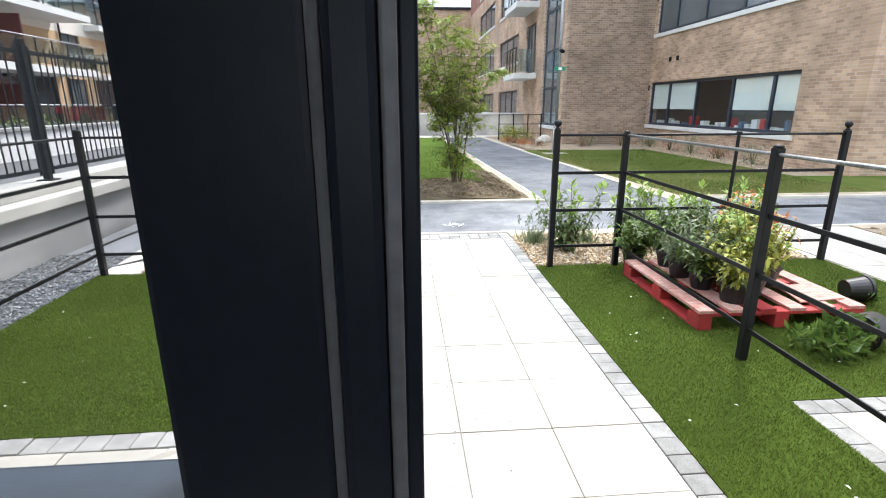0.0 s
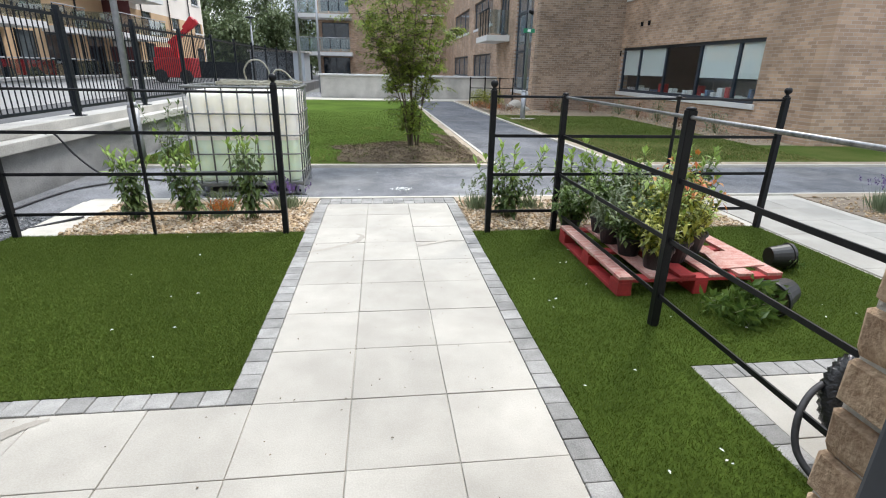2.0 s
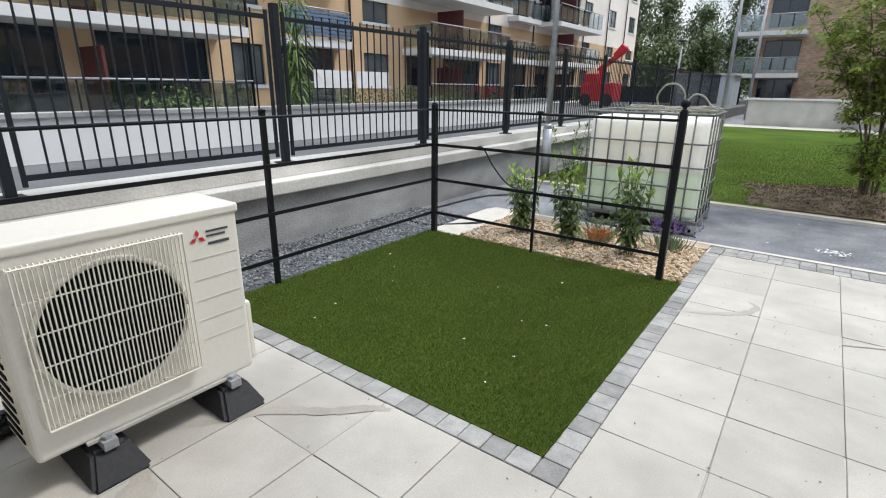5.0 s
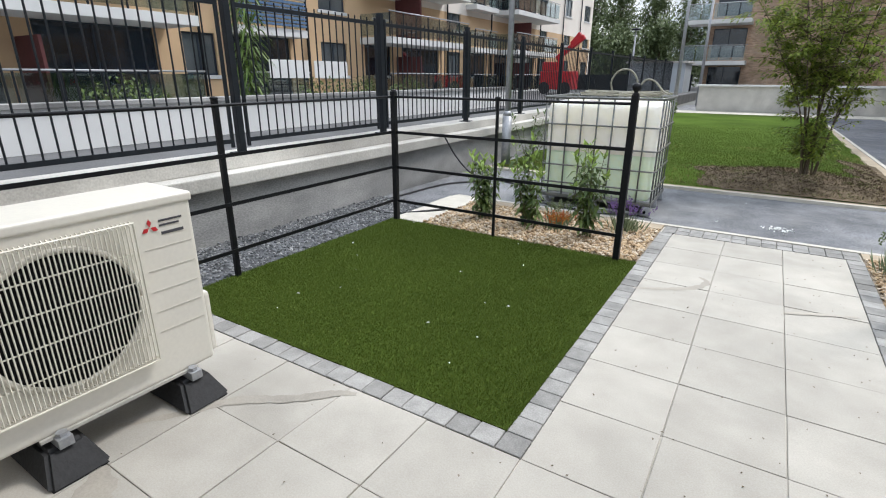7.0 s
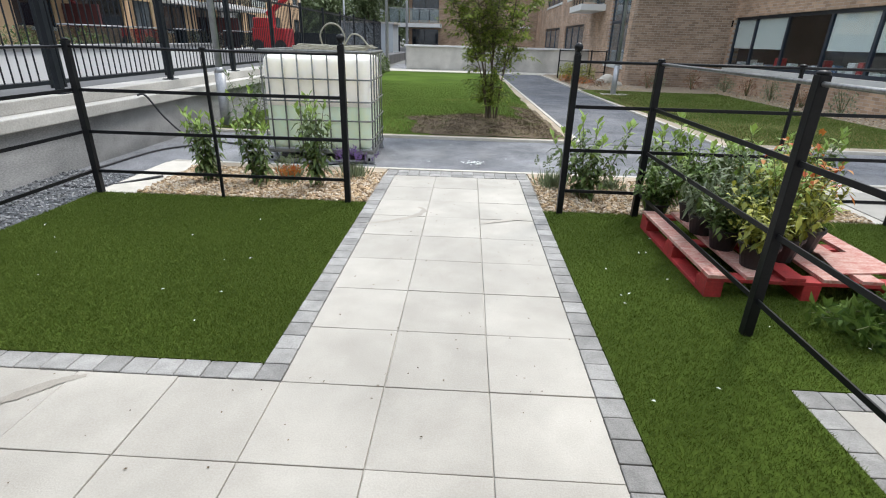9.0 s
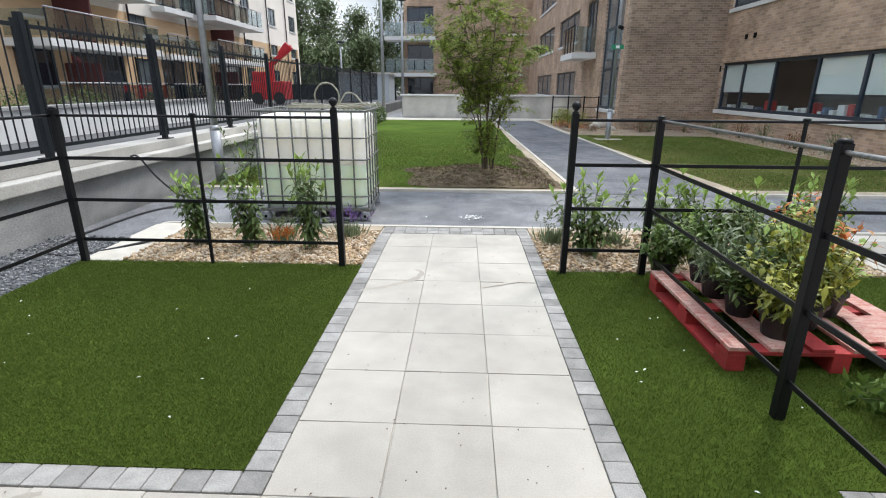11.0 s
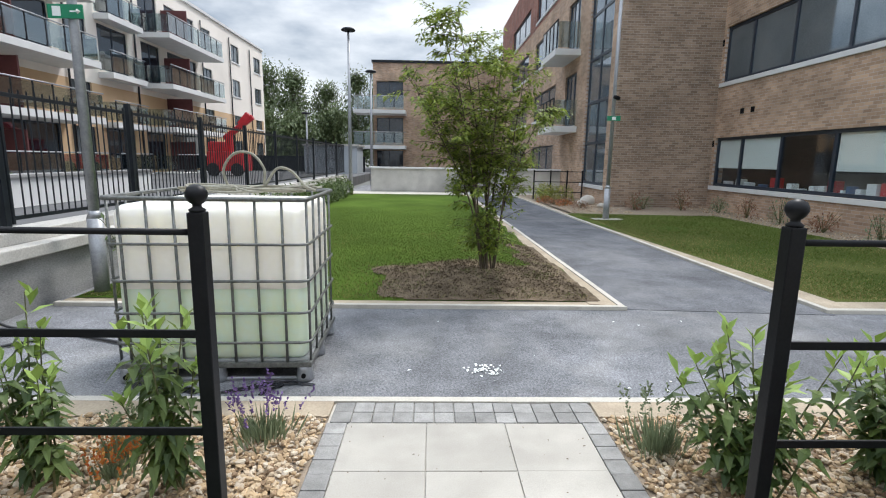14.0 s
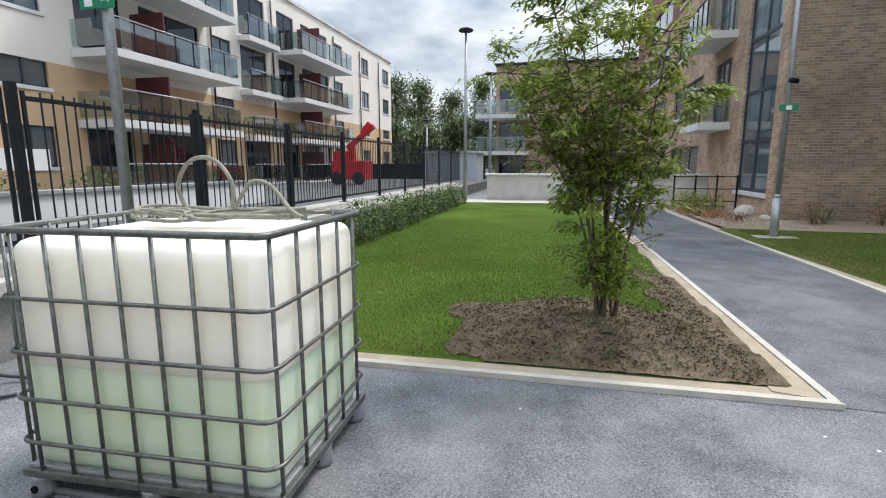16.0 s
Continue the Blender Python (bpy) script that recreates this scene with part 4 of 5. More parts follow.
fw_ = thing("wall_far", "low pale rendered garden wall with flat coping", "wall", kind="structure")
part("wall", box(-2.3, CX, 24.4, 24.65, -0.3, 1.05), M_COPE, fw_)
part("coping", box(-2.4, CX, 24.33, 24.72, 1.05, 1.13, 0.01), M_WHITE, fw_)

# black railing beside the far path
sr = thing("metal_railing", "small black bar railing beside the far planting bed", "railing")
for x in (4.5, 5.15, 5.8, 6.4):
    part("post", box(x - 0.025, x + 0.025, 20.6, 20.65, 0, 1.15, 0.003), M_BLACK, sr)
for z in (0.3, 0.7, 1.1):
    part("rail", box(4.5, 6.4, 20.615, 20.635, z - 0.015, z + 0.015), M_BLACK, sr)


# ---- lamp posts ----
def lamp_post(x, y, label, sign_y=None, h=4.6, r=0.05):
    t = thing("lamp_post", label, "lamp post", pose(x, y, 0))
    part("base", tube((0, 0, -0.1), (0, 0, 0.82), r * 1.55, seg=16), M_GALV, t, smooth=True)
    part("collar", tube((0, 0, 0.82), (0, 0, 0.90), r * 1.55, r, seg=16), M_GALV, t, smooth=True)
    part("pole", tube((0, 0, 0.90), (0, 0, h), r, r * 0.8, seg=14), M_GALV, t, smooth=True)
    return t


lp = lamp_post(-3.12, 6.35, "grey galvanised lamp post with exit sign and camera")
sg = part("sign", box(-0.19, 0.15, -0.085, -0.065, 2.80, 2.93, 0.003), M_SIGN, lp, "green emergency exit sign")
part("arrow", box(0.03, 0.10, -0.089, -0.085, 2.858, 2.872), M_SIGNW, sg)
part("arrow_head", merge(None, tube((0.10, -0.087, 2.865), (0.13, -0.087, 2.865), 0.025, 0.002, seg=4)), M_SIGNW, sg)
part("pictogram", box(-0.14, -0.06, -0.089, -0.085, 2.82, 2.91), M_SIGNW, sg)
cm = part("security_camera", tube((0.05, -0.05, 3.10), (0.10, -0.22, 3.06), 0.05, seg=14), M_SIGNW, lp, "white security camera", smooth=True)
part("lens", tube((0.10, -0.221, 3.06), (0.103, -0.23, 3.059), 0.035, seg=14), M_DARK, cm)
lp2 = lamp_post(5.05, 13.9, "grey galvanised lamp post with small green exit sign", h=6.5)
sg2 = part("sign", box(-0.17, 0.17, -0.085, -0.065, 2.52, 2.64, 0.003), M_SIGN, lp2, "green emergency exit sign")
part("pictogram", box(-0.05, 0.05, -0.089, -0.085, 2.54, 2.62), M_SIGNW, sg2)
part("security_camera", tube((0.0, -0.05, 3.10), (0.02, -0.25, 3.05), 0.05, seg=12), M_DARK, lp2, "dark security camera", smooth=True)
part("base_slab", box(-0.35, 0.4, -0.2, 0.15, 0.0, 0.035, 0.005), M_EDGE, lp2, "pale concrete base slab")


def street_lamp(x, y, h, label):
    t = thing("street_lamp", label, "street lamp", pose(x, y, 0))
    part("pole", tube((0, 0, -0.1), (0, 0, h), 0.09, 0.045, seg=12), M_GALV, t, smooth=True)
    hd = lathe([(0.03, h), (0.28, h + 0.02), (0.30, h + 0.06), (0.24, h + 0.12), (0.05, h + 0.15)], 18)
    part("lamp_head", hd, M_RAIL, t, "dark disc lamp head", smooth=True)


street_lamp(-3.05, 23.2, 6.7, "tall grey street lamp with a flat disc head")
street_lamp(-2.8, 29.0, 6.0, "slender grey street lamp beyond the lawn")
street_lamp(-7.5, 34.0, 4.2, "short grey street lamp by the yard")

# sheds, hedge, gate and red loader in the distance
shed = thing("shed", "pale blue-grey metal clad shed", "shed", pose(-6.4, 36, 0))
part("wall", box(-1.8, 1.8, 0, 3, -0.1, 2.3), M_SHED, shed)
part("roof", box(-1.95, 1.95, -0.15, 3.15, 2.3, 2.42, 0.01), M_COPE, shed)
tagged(part("dark_screen_fence", box(-16, -4.6, 40, 40.08, 0.0, 1.6), M_RAIL), "dark solid screen fence across the yard", "fence", kind="structure")
loader = thing("loader_crane", "red articulated lorry crane parked behind the railing", "crane", pose(-10.5, 29.0, 0.45))
loader.scale = (0.8, 0.8, 0.86)
part("body", box(-1.2, 1.2, -0.9, 0.9, 0.3, 1.5, 0.08), M_RED, loader)
part("cab", box(-1.1, 0.0, -0.8, 0.8, 1.5, 2.1, 0.08), M_RED, loader)
part("boom", box(-0.2, 0.2, -0.2, 0.2, 1.4, 2.6, 0.04), M_RED, loader)
ab = box(0, 2.4, -0.16, 0.16, -0.16, 0.16, 0.04)
bmesh.ops.transform(ab, matrix=pose(-0.3, 0, 2.3, 0, -35, 0), verts=ab.verts)
part("arm", ab, M_RED, loader)
ab2 = box(0, 0.9, -0.2, 0.2, -0.1, 0.3, 0.05)
bmesh.ops.transform(ab2, matrix=pose(0.9, 0, 3.1, 0, -48, 0), verts=ab2.verts)
part("bucket", ab2, M_RED, loader)
for x in (-0.8, 0.8):
    part("wheel", tube((x, -1.0, 0.4), (x, -0.7, 0.4), 0.4, seg=18), M_RUB, loader)


# ---- liquid tank in a cage ----
def rounded_box(x0, x1, y0, y1, z0, z1, r, seg=4):
    bm = bmesh.new()
    bmesh.ops.create_cube(bm, size=1, matrix=Matrix.LocRotScale(((x0 + x1) / 2, (y0 + y1) / 2, (z0 + z1) / 2), None, (x1 - x0, y1 - y0, z1 - z0)))
    bmesh.ops.bevel(bm, geom=bm.edges[:], offset=r, segments=seg, affect="EDGES", profile=0.5)
    return bm


def ring_pts(x0, x1, y0, y1, z, r, n=5):
    pts = []
    for cx, cy, a0 in ((x1 - r, y1 - r, 0), (x0 + r, y1 - r, 90), (x0 + r, y0 + r, 180), (x1 - r, y0 + r, 270)):
        pts += [(cx + r * math.cos(radians(a0 + 90 * k / n)), cy + r * math.sin(radians(a0 + 90 * k / n)), z) for k in range(n + 1)]
    return pts + pts[:1]


ibc = thing("liquid_tank", "white plastic liquid tank in a steel cage on its pallet", "tank", pose(-0.33, 4.15, -0.012, 0, 0, 2.0))
ibc.scale = (1.0, 1.0, 1.075)
TW, TD = 1.27, 1.02
lo_ = rounded_box(-TW + 0.03, -0.03, 0.03, TD - 0.03, 0.13, 1.11, 0.075)
hi_ = lo_.copy()
bmesh.ops.bisect_plane(lo_, geom=lo_.verts[:] + lo_.edges[:] + lo_.faces[:], plane_co=(0, 0, 0.60), plane_no=(0, 0, 1), clear_outer=True)
bmesh.ops.bisect_plane(hi_, geom=hi_.verts[:] + hi_.edges[:] + hi_.faces[:], plane_co=(0, 0, 0.60), plane_no=(0, 0, -1), clear_outer=True)
bl = part("bottle", hi_, M_TANK, ibc, "milky white plastic bottle", smooth=True)
part("filled_part", lo_, M_LIQ, bl, "lower half showing pale green liquid", smooth=True)
for z in (0.265, 0.455, 0.655, 0.88):
    part("hoop", path_tube(ring_pts(-TW, 0, 0, TD, z, 0.07), 0.009, 6), M_CAGE, ibc, smooth=True)
part("rim", path_tube(ring_pts(-TW, 0, 0, TD, 1.15, 0.05), 0.014, 8), M_CAGE, ibc, "steel top rim", smooth=True)
for k in range(7):
    x = -TW + 0.10 + k * (TW - 0.26) / 6
    for y in (0.012, TD - 0.012):
        part("upright", tube((x, y, 0.12), (x, y, 1.15), 0.009, seg=6), M_CAGE, ibc, smooth=True)
for k in range(5):
    y = 0.05 + k * (TD - 0.15) / 4
    for x in (-TW + 0.012, -0.012):
        part("upright", tube((x, y, 0.12), (x, y, 1.15), 0.009, seg=6), M_CAGE, ibc, smooth=True)
pal = part("base_frame", box(-TW, 0, 0, 0.06, 0.10, 0.135, 0.006), M_CAGE, ibc, "steel base frame")
for b_ in ((-TW, 0, TD - 0.06, TD, 0.10, 0.135), (-TW, -TW + 0.06, 0.06, TD - 0.06, 0.10, 0.135), (-0.06, 0, 0.06, TD - 0.06, 0.10, 0.135), (-TW + 0.06, -0.06, 0.06, TD - 0.06, 0.115, 0.13)):
    part("bar", box(*b_, 0.004), M_CAGE, pal)
for x in (-TW + 0.055, -TW / 2, -0.055):
    for y in (0.055, TD / 2, TD - 0.055):
        ft_ = part("foot", lathe([(0.038, 0.0), (0.058, 0.004), (0.060, 0.03), (0.050, 0.075), (0.058, 0.10), (0.03, 0.101)], 12), M_GALV, ibc, "pressed steel foot", smooth=True)
        ft_.location = (x, y, 0)
        # No cut: a black disc paints the shade in the foot's hole.
        part("hole", tube((x, y - 0.0625, 0.045), (x, y - 0.05, 0.045), 0.016, seg=10), M_DARK, ibc)
for y in (0.055, TD / 2, TD - 0.055):
    part("skid", tube((-TW + 0.03, y, 0.012), (-0.03, y, 0.012), 0.014, seg=8), M_GALV, ibc, "round steel skid", smooth=True)
part("tray", box(-TW + 0.02, -0.02, 0.02, TD - 0.02, 0.132, 0.150, 0.006), M_GALV, ibc, "galvanised steel tray")
# coiled hose lying on the tank
hs = random.Random(8)
ctrl = []
for k in range(46):
    a = k * 0.85
    q = hs.uniform(0.55, 1.2)
    ctrl.append((-0.80 + 0.16 * math.sin(k * 1.7) + 0.40 * q * math.cos(a), 4.54 + 0.10 * math.cos(k * 0.9) + 0.30 * q * math.sin(a), 1.245 + 0.0006 * k + hs.uniform(-0.012, 0.03)))
hose = part("hose", path_tube(curve_pts(ctrl, 6), 0.0085, 6), M_HOSE, None, smooth=True)
tagged(hose, "dusty tan hose coiled on top of the tank", "hose")
loop = curve_pts([(-0.95, 4.52, 1.255), (-0.98, 4.50, 1.396), (-0.90, 4.50, 1.509), (-0.78, 4.50, 1.509), (-0.70, 4.50, 1.409), (-0.70, 4.50, 1.296), (-0.62, 4.52, 1.409), (-0.52, 4.52, 1.396), (-0.42, 4.5, 1.296), (-0.34, 4.46, 1.265)], 8)
tagged(part("hose", path_tube(loop, 0.0095, 8), M_HOSE, None, smooth=True), "tan hose rising in two loops above the tank", "hose")

# hoses on the ground and over the wall
h1 = curve_pts([(-3.38, 4.6, 0.64), (-3.30, 4.65, 0.63), (-3.2, 4.8, 0.35), (-3.05, 5.0, 0.08), (-2.8, 5.1, 0.01), (-2.2, 4.9, 0.005), (-1.7, 4.7, 0.005)], 8)
tagged(part("hose", path_tube(h1, 0.012, 8), M_HOSEB, None, smooth=True), "dark hose hanging over the retaining wall", "hose")
h2 = curve_pts([(-2.3, 3.1, 0.03), (-2.7, 2.75, 0.005), (-3.0, 2.7, 0.005), (-3.2, 2.95, 0.005), (-3.2, 3.5, 0.005), (-3.1, 4.4, 0.005), (-2.7, 4.9, 0.005)], 8)
tagged(part("hose", path_tube(h2, 0.012, 8), M_HOSEB, None, smooth=True), "black hose looping over the asphalt", "hose")

# ---- heat pump ----
AC0, AC1, AF, AB, AZ0, AZ1 = -1.20, -0.325, -1.47, -1.80, 0.155, 0.965
ac = thing("heat_pump", "cream outdoor heat pump with a round fan grille", "heat pump")
part("casing", rounded_box(AB, AF, AC0, AC1, AZ0, AZ1, 0.018, 3), M_ACW, ac, smooth=False)
lid_ = rounded_box(AB - 0.01, AF + 0.008, AC0 - 0.008, AC1 + 0.008, AZ1 - 0.035, AZ1 + 0.008, 0.012, 3)
part("top_panel", lid_, M_ACW, ac)
part("bottom_trim", box(AF - 0.004, AF + 0.012, AC0 + 0.15, AC1 - 0.1, AZ0 - 0.006, AZ0 + 0.006), M_COPE, ac)
FY, FZ, FR = -0.865, 0.585, 0.258
# Solid disc: the opening's inner shade is its black colour; hub and blades match.
part("fan_shade_disc", tube((AF - 0.02, FY, FZ), (AF + 0.004, FY, FZ), FR, seg=48), M_DARK, ac, "black disc painted as the shade inside the round fan opening")
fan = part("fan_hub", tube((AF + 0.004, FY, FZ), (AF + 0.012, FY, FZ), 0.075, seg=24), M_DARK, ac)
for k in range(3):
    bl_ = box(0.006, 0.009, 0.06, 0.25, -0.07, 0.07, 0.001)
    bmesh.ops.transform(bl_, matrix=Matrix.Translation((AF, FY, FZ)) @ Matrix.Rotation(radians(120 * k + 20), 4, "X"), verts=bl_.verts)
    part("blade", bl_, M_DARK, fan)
part("surround", path_tube([(AF + 0.004, FY + (FR + 0.008) * math.cos(k * math.pi / 24), FZ + (FR + 0.008) * math.sin(k * math.pi / 24)) for k in range(49)], 0.012, 6), M_ACW, ac, smooth=True)
gy0, gy1, gz0, gz1, gx = FY - 0.285, FY + 0.275, FZ - 0.30, FZ + 0.31, AF + 0.034
gr = part("grille", path_tube([(gx, gy0, gz0), (gx, gy1, gz0), (gx, gy1, gz1), (gx, gy0, gz1), (gx, gy0, gz0)], 0.005, 6), M_ACGR, ac, "cream wire grille")
for k in range(37):
    y = gy0 + (gy1 - gy0) * k / 36
    part("wire", path_tube([(AF, y, gz1), (gx, y, gz1 - 0.01), (gx, y, gz0 + 0.01), (AF, y, gz0)], 0.0030, 5), M_ACGR, gr)
for k in range(1, 5):
    z = gz0 + (gz1 - gz0) * k / 5
    part("wire", path_tube([(AF, gy0, z), (gx - 0.004, gy0 + 0.01, z), (gx - 0.004, gy1 - 0.01, z), (AF, gy1, z)], 0.0034, 5), M_ACGR, gr)
for k in range(5):
    z = 0.76 - k * 0.093
    part("seam", box(AF - 0.001, AF + 0.0025, AC1 - 0.225, AC1 - 0.022, z - 0.001, z + 0.001), M_EDGE, ac)
# badge shapes and lettering
for dy, dz, a in ((0, 0.016, 0), (-0.018, -0.012, 120), (0.018, -0.012, 240)):
    bd = bmesh.new()
    bd.faces.new([bd.verts.new((AF + 0.003, -0.515 + dy + u, 0.855 + dz + v)) for u, v in ((0, 0.017), (0.010, 0), (0, -0.017), (-0.010, 0))])
    bmesh.ops.rotate(bd, verts=bd.verts, cent=(AF, -0.515 + dy, 0.855 + dz), matrix=Matrix.Rotation(radians(a), 3, "X"))
    bmesh.ops.solidify(bd, geom=bd.faces[:], thickness=0.001)
    part("badge", bd, M_RED, ac, "small red diamond badge")
for z, y0, y1, h in ((0.872, -0.475, -0.375, 0.008), (0.852, -0.475, -0.39, 0.008), (0.818, -0.47, -0.375, 0.012)):
    part("lettering", box(AF, AF + 0.003, y0, y1, z - h / 2, z + h / 2), M_INK, ac, "dark lettering bar")
part("side_handle", box(AB + 0.04, AF - 0.03, AC1 - 0.002, AC1 + 0.04, 0.17, 0.48, 0.018), M_ACW, ac)
for k in range(16):
    z = 0.2 + k * 0.045
    part("louvre", box(AB + 0.04, AF - 0.1, AC0 - 0.004, AC0 + 0.002, z, z + 0.018), M_DARK, ac)
for yc in (-0.985, -0.455):
    fb = bmesh.new()
    bx0, bx1 = -1.90, -1.345
    vs = [fb.verts.new(c) for c in ((bx0, yc - 0.11, 0), (bx1, yc - 0.11, 0), (bx1, yc + 0.11, 0), (bx0, yc + 0.11, 0), (bx0 + 0.06, yc - 0.065, 0.118), (bx1 - 0.10, yc - 0.065, 0.118), (bx1 - 0.10, yc + 0.065, 0.118), (bx0 + 0.06, yc + 0.065, 0.118))]
    for f_ in ((0, 1, 2, 3), (4, 5, 6, 7), (0, 1, 5, 4), (1, 2, 6, 5), (2, 3, 7, 6), (3, 0, 4, 7)):
        fb.faces.new([vs[i] for i in f_])
    bmesh.ops.recalc_face_normals(fb, faces=fb.faces)
    bmesh.ops.bevel(fb, geom=fb.edges[:], offset=0.014, segments=2, affect="EDGES")
    ft = part("foot", fb, M_RUB, ac, "black rubber support block")
    part("channel", box(-1.82, -1.42, yc - 0.026, yc + 0.026, 0.116, 0.156, 0.003), M_GALV, ft, "steel mounting channel")
    part("bolt", tube((-1.45, yc, 0.15), (-1.45, yc, 0.172), 0.02, seg=6), M_GALV, ft)
copy_thing(ac, pose(4.47, 0, 0))
def ribbed_pipe(ctrl, r, label):
    """A corrugated sleeve: a swept bar whose radius swells and shrinks."""
    pts = curve_pts(ctrl, 14)
    bm = path_tube(pts, r, 10)
    bm.verts.ensure_lookup_table()
    for k, p in enumerate(pts):
        for v in bm.verts[k * 10:k * 10 + 10]:
            v.co = p + (v.co - p) * (1.0 if k % 2 else 0.82)
    tagged(part("insulated_pipe", bm, M_BAG, None, smooth=True), label, "pipe")


for dx in (0.0, 4.47):
    for dz, dy in ((0.0, 0.0), (0.12, 0.10)):
        ribbed_pipe([(dx - 1.80, -1.02 + dy, 0.28 + dz), (dx - 1.90, -1.04 + dy, 0.30 + dz), (dx - 2.0, -1.08 + dy, 0.18 + dz), (dx - 2.05 - dz * 0.4, -1.12 + dy, 0.05), (dx - 2.0, -1.3, 0.05 + dz * 0.7), (dx - 1.9, -1.48, 0.07 + dz)],
                    0.042, "black ribbed insulated pipe behind the heat pump")
ribbed_pipe([(2.66, -0.50, 0.36), (2.50, -0.47, 0.38), (2.40, -0.50, 0.26), (2.42, -0.60, 0.10), (2.55, -0.80, 0.05), (2.62, -1.0, 0.05)], 0.05, "thick black ribbed pipe curling to the paving")
tagged(part("hose", path_tube(curve_pts([(2.66, -0.45, 0.30), (2.40, -0.47, 0.30), (2.25, -0.53, 0.22), (2.20, -0.62, 0.08), (2.26, -0.78, 0.02), (2.5, -0.95, 0.02)], 10), 0.014, 8), M_HOSEB, None, smooth=True), "thin black hose beside the ribbed pipe", "hose")


# ---- plants ----
def shrub(name, label, x, y, h, seed, z0=0.0, stems=6, spread=0.12, leaves=22, ll=0.075, lw=0.024, leaf_m=None, tip_m=None, droop=0.5, parent=None, category="shrub"):
    """Upright stems with leaves all the way and pale young tips."""
    r = random.Random(seed)
    t = parent or thing(name, label, category, pose(x, y, z0))
    ox, oy, oz = (x, y, z0) if parent else (0, 0, 0)
    V, F, V2, F2 = [], [], [], []
    sb_ = bmesh.new()
    for s in range(stems):
        a, k = r.uniform(0, 6.283), r.uniform(0.55, 1.0)
        base = Vector((ox + r.gauss(0, 0.03), oy + r.gauss(0, 0.03), oz - 0.02))
        top = base + Vector((math.cos(a) * spread * r.uniform(0.3, 1.4), math.sin(a) * spread * r.uniform(0.3, 1.4), h * k))
        pts = [base.lerp(top, u) + rv(r, 0.008) * (u > 0) for u in (0, 0.25, 0.5, 0.75, 1)]
        sb_ = path_tube(pts, 0.006, 5, sb_, taper=0.4)
        for q in range(leaves):
            u = 0.18 + 0.82 * (q + r.random()) / leaves
            p = base.lerp(top, u) + rv(r, 0.006)
            d = Vector((math.cos(q * 2.4 + s), math.sin(q * 2.4 + s), r.uniform(-0.1, 0.7) + (1.2 if u > 0.9 else 0)))
            sz = r.uniform(0.7, 1.15)
            leaf(*((V2, F2) if u > 0.88 and tip_m else (V, F)), p, d, ll * sz, lw * sz, Vector((0, 0, 1)), 0.3, droop if u < 0.88 else 0.1)
    part("stem", sb_, M_STEM, t)
    soup("foliage", V, F, leaf_m or M_LAUR, t)
    if V2:
        tagged(soup("young_foliage", V2, F2, tip_m, t, "pale green young leaves"), kind="stuff")
    return t


SH = "upright evergreen shrub with pale young tips in the gravel bed"
for i, (x, y, h) in enumerate(((-1.80, 3.08, 0.74), (-1.28, 3.02, 0.92), (-0.68, 3.0, 0.92))):
    tagged(shrub("shrub", SH, x, y, h, 40 + i, stems=9, spread=0.17, leaves=34, ll=0.11, lw=0.043, droop=0.8, tip_m=M_TIP), group="bed shrubs")
for i, (x, y, h) in enumerate(((1.92, 2.95, 0.80), (2.62, 3.05, 0.74), (3.0, 3.15, 0.8), (3.45, 3.0, 0.7), (3.95, 3.1, 0.74))):
    tagged(shrub("shrub", SH, x, y, h, 60 + i, stems=13, spread=0.26, leaves=30, ll=0.115, lw=0.05, droop=0.7, tip_m=M_TIP), group="bed shrubs")
tagged(shrub("shrub", SH, -2.75, 6.45, 0.95, 71, stems=9, spread=0.3, leaves=30, ll=0.1, lw=0.035), group="bed shrubs")


def lavender(x, y, seed, flower, h, label):
    r = random.Random(seed)
    t = thing("lavender", label, "plant", pose(x, y, 0))
    V, F, V2, F2 = [], [], [], []
    for k in range(170):
        a, m_ = r.uniform(0, 6.283), abs(r.gauss(0, 0.07))
        p = Vector((m_ * math.cos(a), m_ * math.sin(a), 0.0))
        d = Vector((math.cos(a) * r.uniform(0, 0.6), math.sin(a) * r.uniform(0, 0.6), 1))
        leaf(V, F, p, d, h * r.uniform(0.35, 0.75), 0.012, Vector((math.sin(a), 1, 0.1)), 0.2)
        if k % 5 == 0:
            q = p + d.normalized() * h * r.uniform(0.7, 0.95)
            leaf(V, F, p, d, (q - p).length, 0.004, Vector((1, 0, 0)))
            for j in range(9):
                leaf(V2, F2, q + d.normalized() * 0.008 * j, rv(r) + Vector((0, 0, 1)), 0.02, 0.013, Vector((0, 1, 0.3)))
    soup("foliage", V, F, M_GREYL, t)
    tagged(soup("flower_head", V2, F2, flower, t, "flower spikes"), kind="stuff")


lavender(-0.42, 3.42, 5, M_LAV, 0.26, "grey-green lavender with purple flower spikes")
lavender(1.66, 3.28, 6, M_GREYL, 0.30, "pale grey-green lavender clump without colour")
lavender(-1.05, 3.3, 7, M_GREYL, 0.2, "small grey-green herb in the gravel")
lavender(2.25, 3.3, 9, M_GREYL, 0.2, "small grey-green herb in the gravel")
lavender(-1.02, 3.12, 19, M_ORL, 0.12, "small bedding plant with orange flowers")
lavender(6.3, 2.9, 10, M_LAV, 0.4, "lavender bush in the neighbouring gravel bed")
tagged(shrub("shrub", SH, 6.75, 2.9, 0.7, 90, stems=10, spread=0.3, leaves=26), group="bed shrubs")

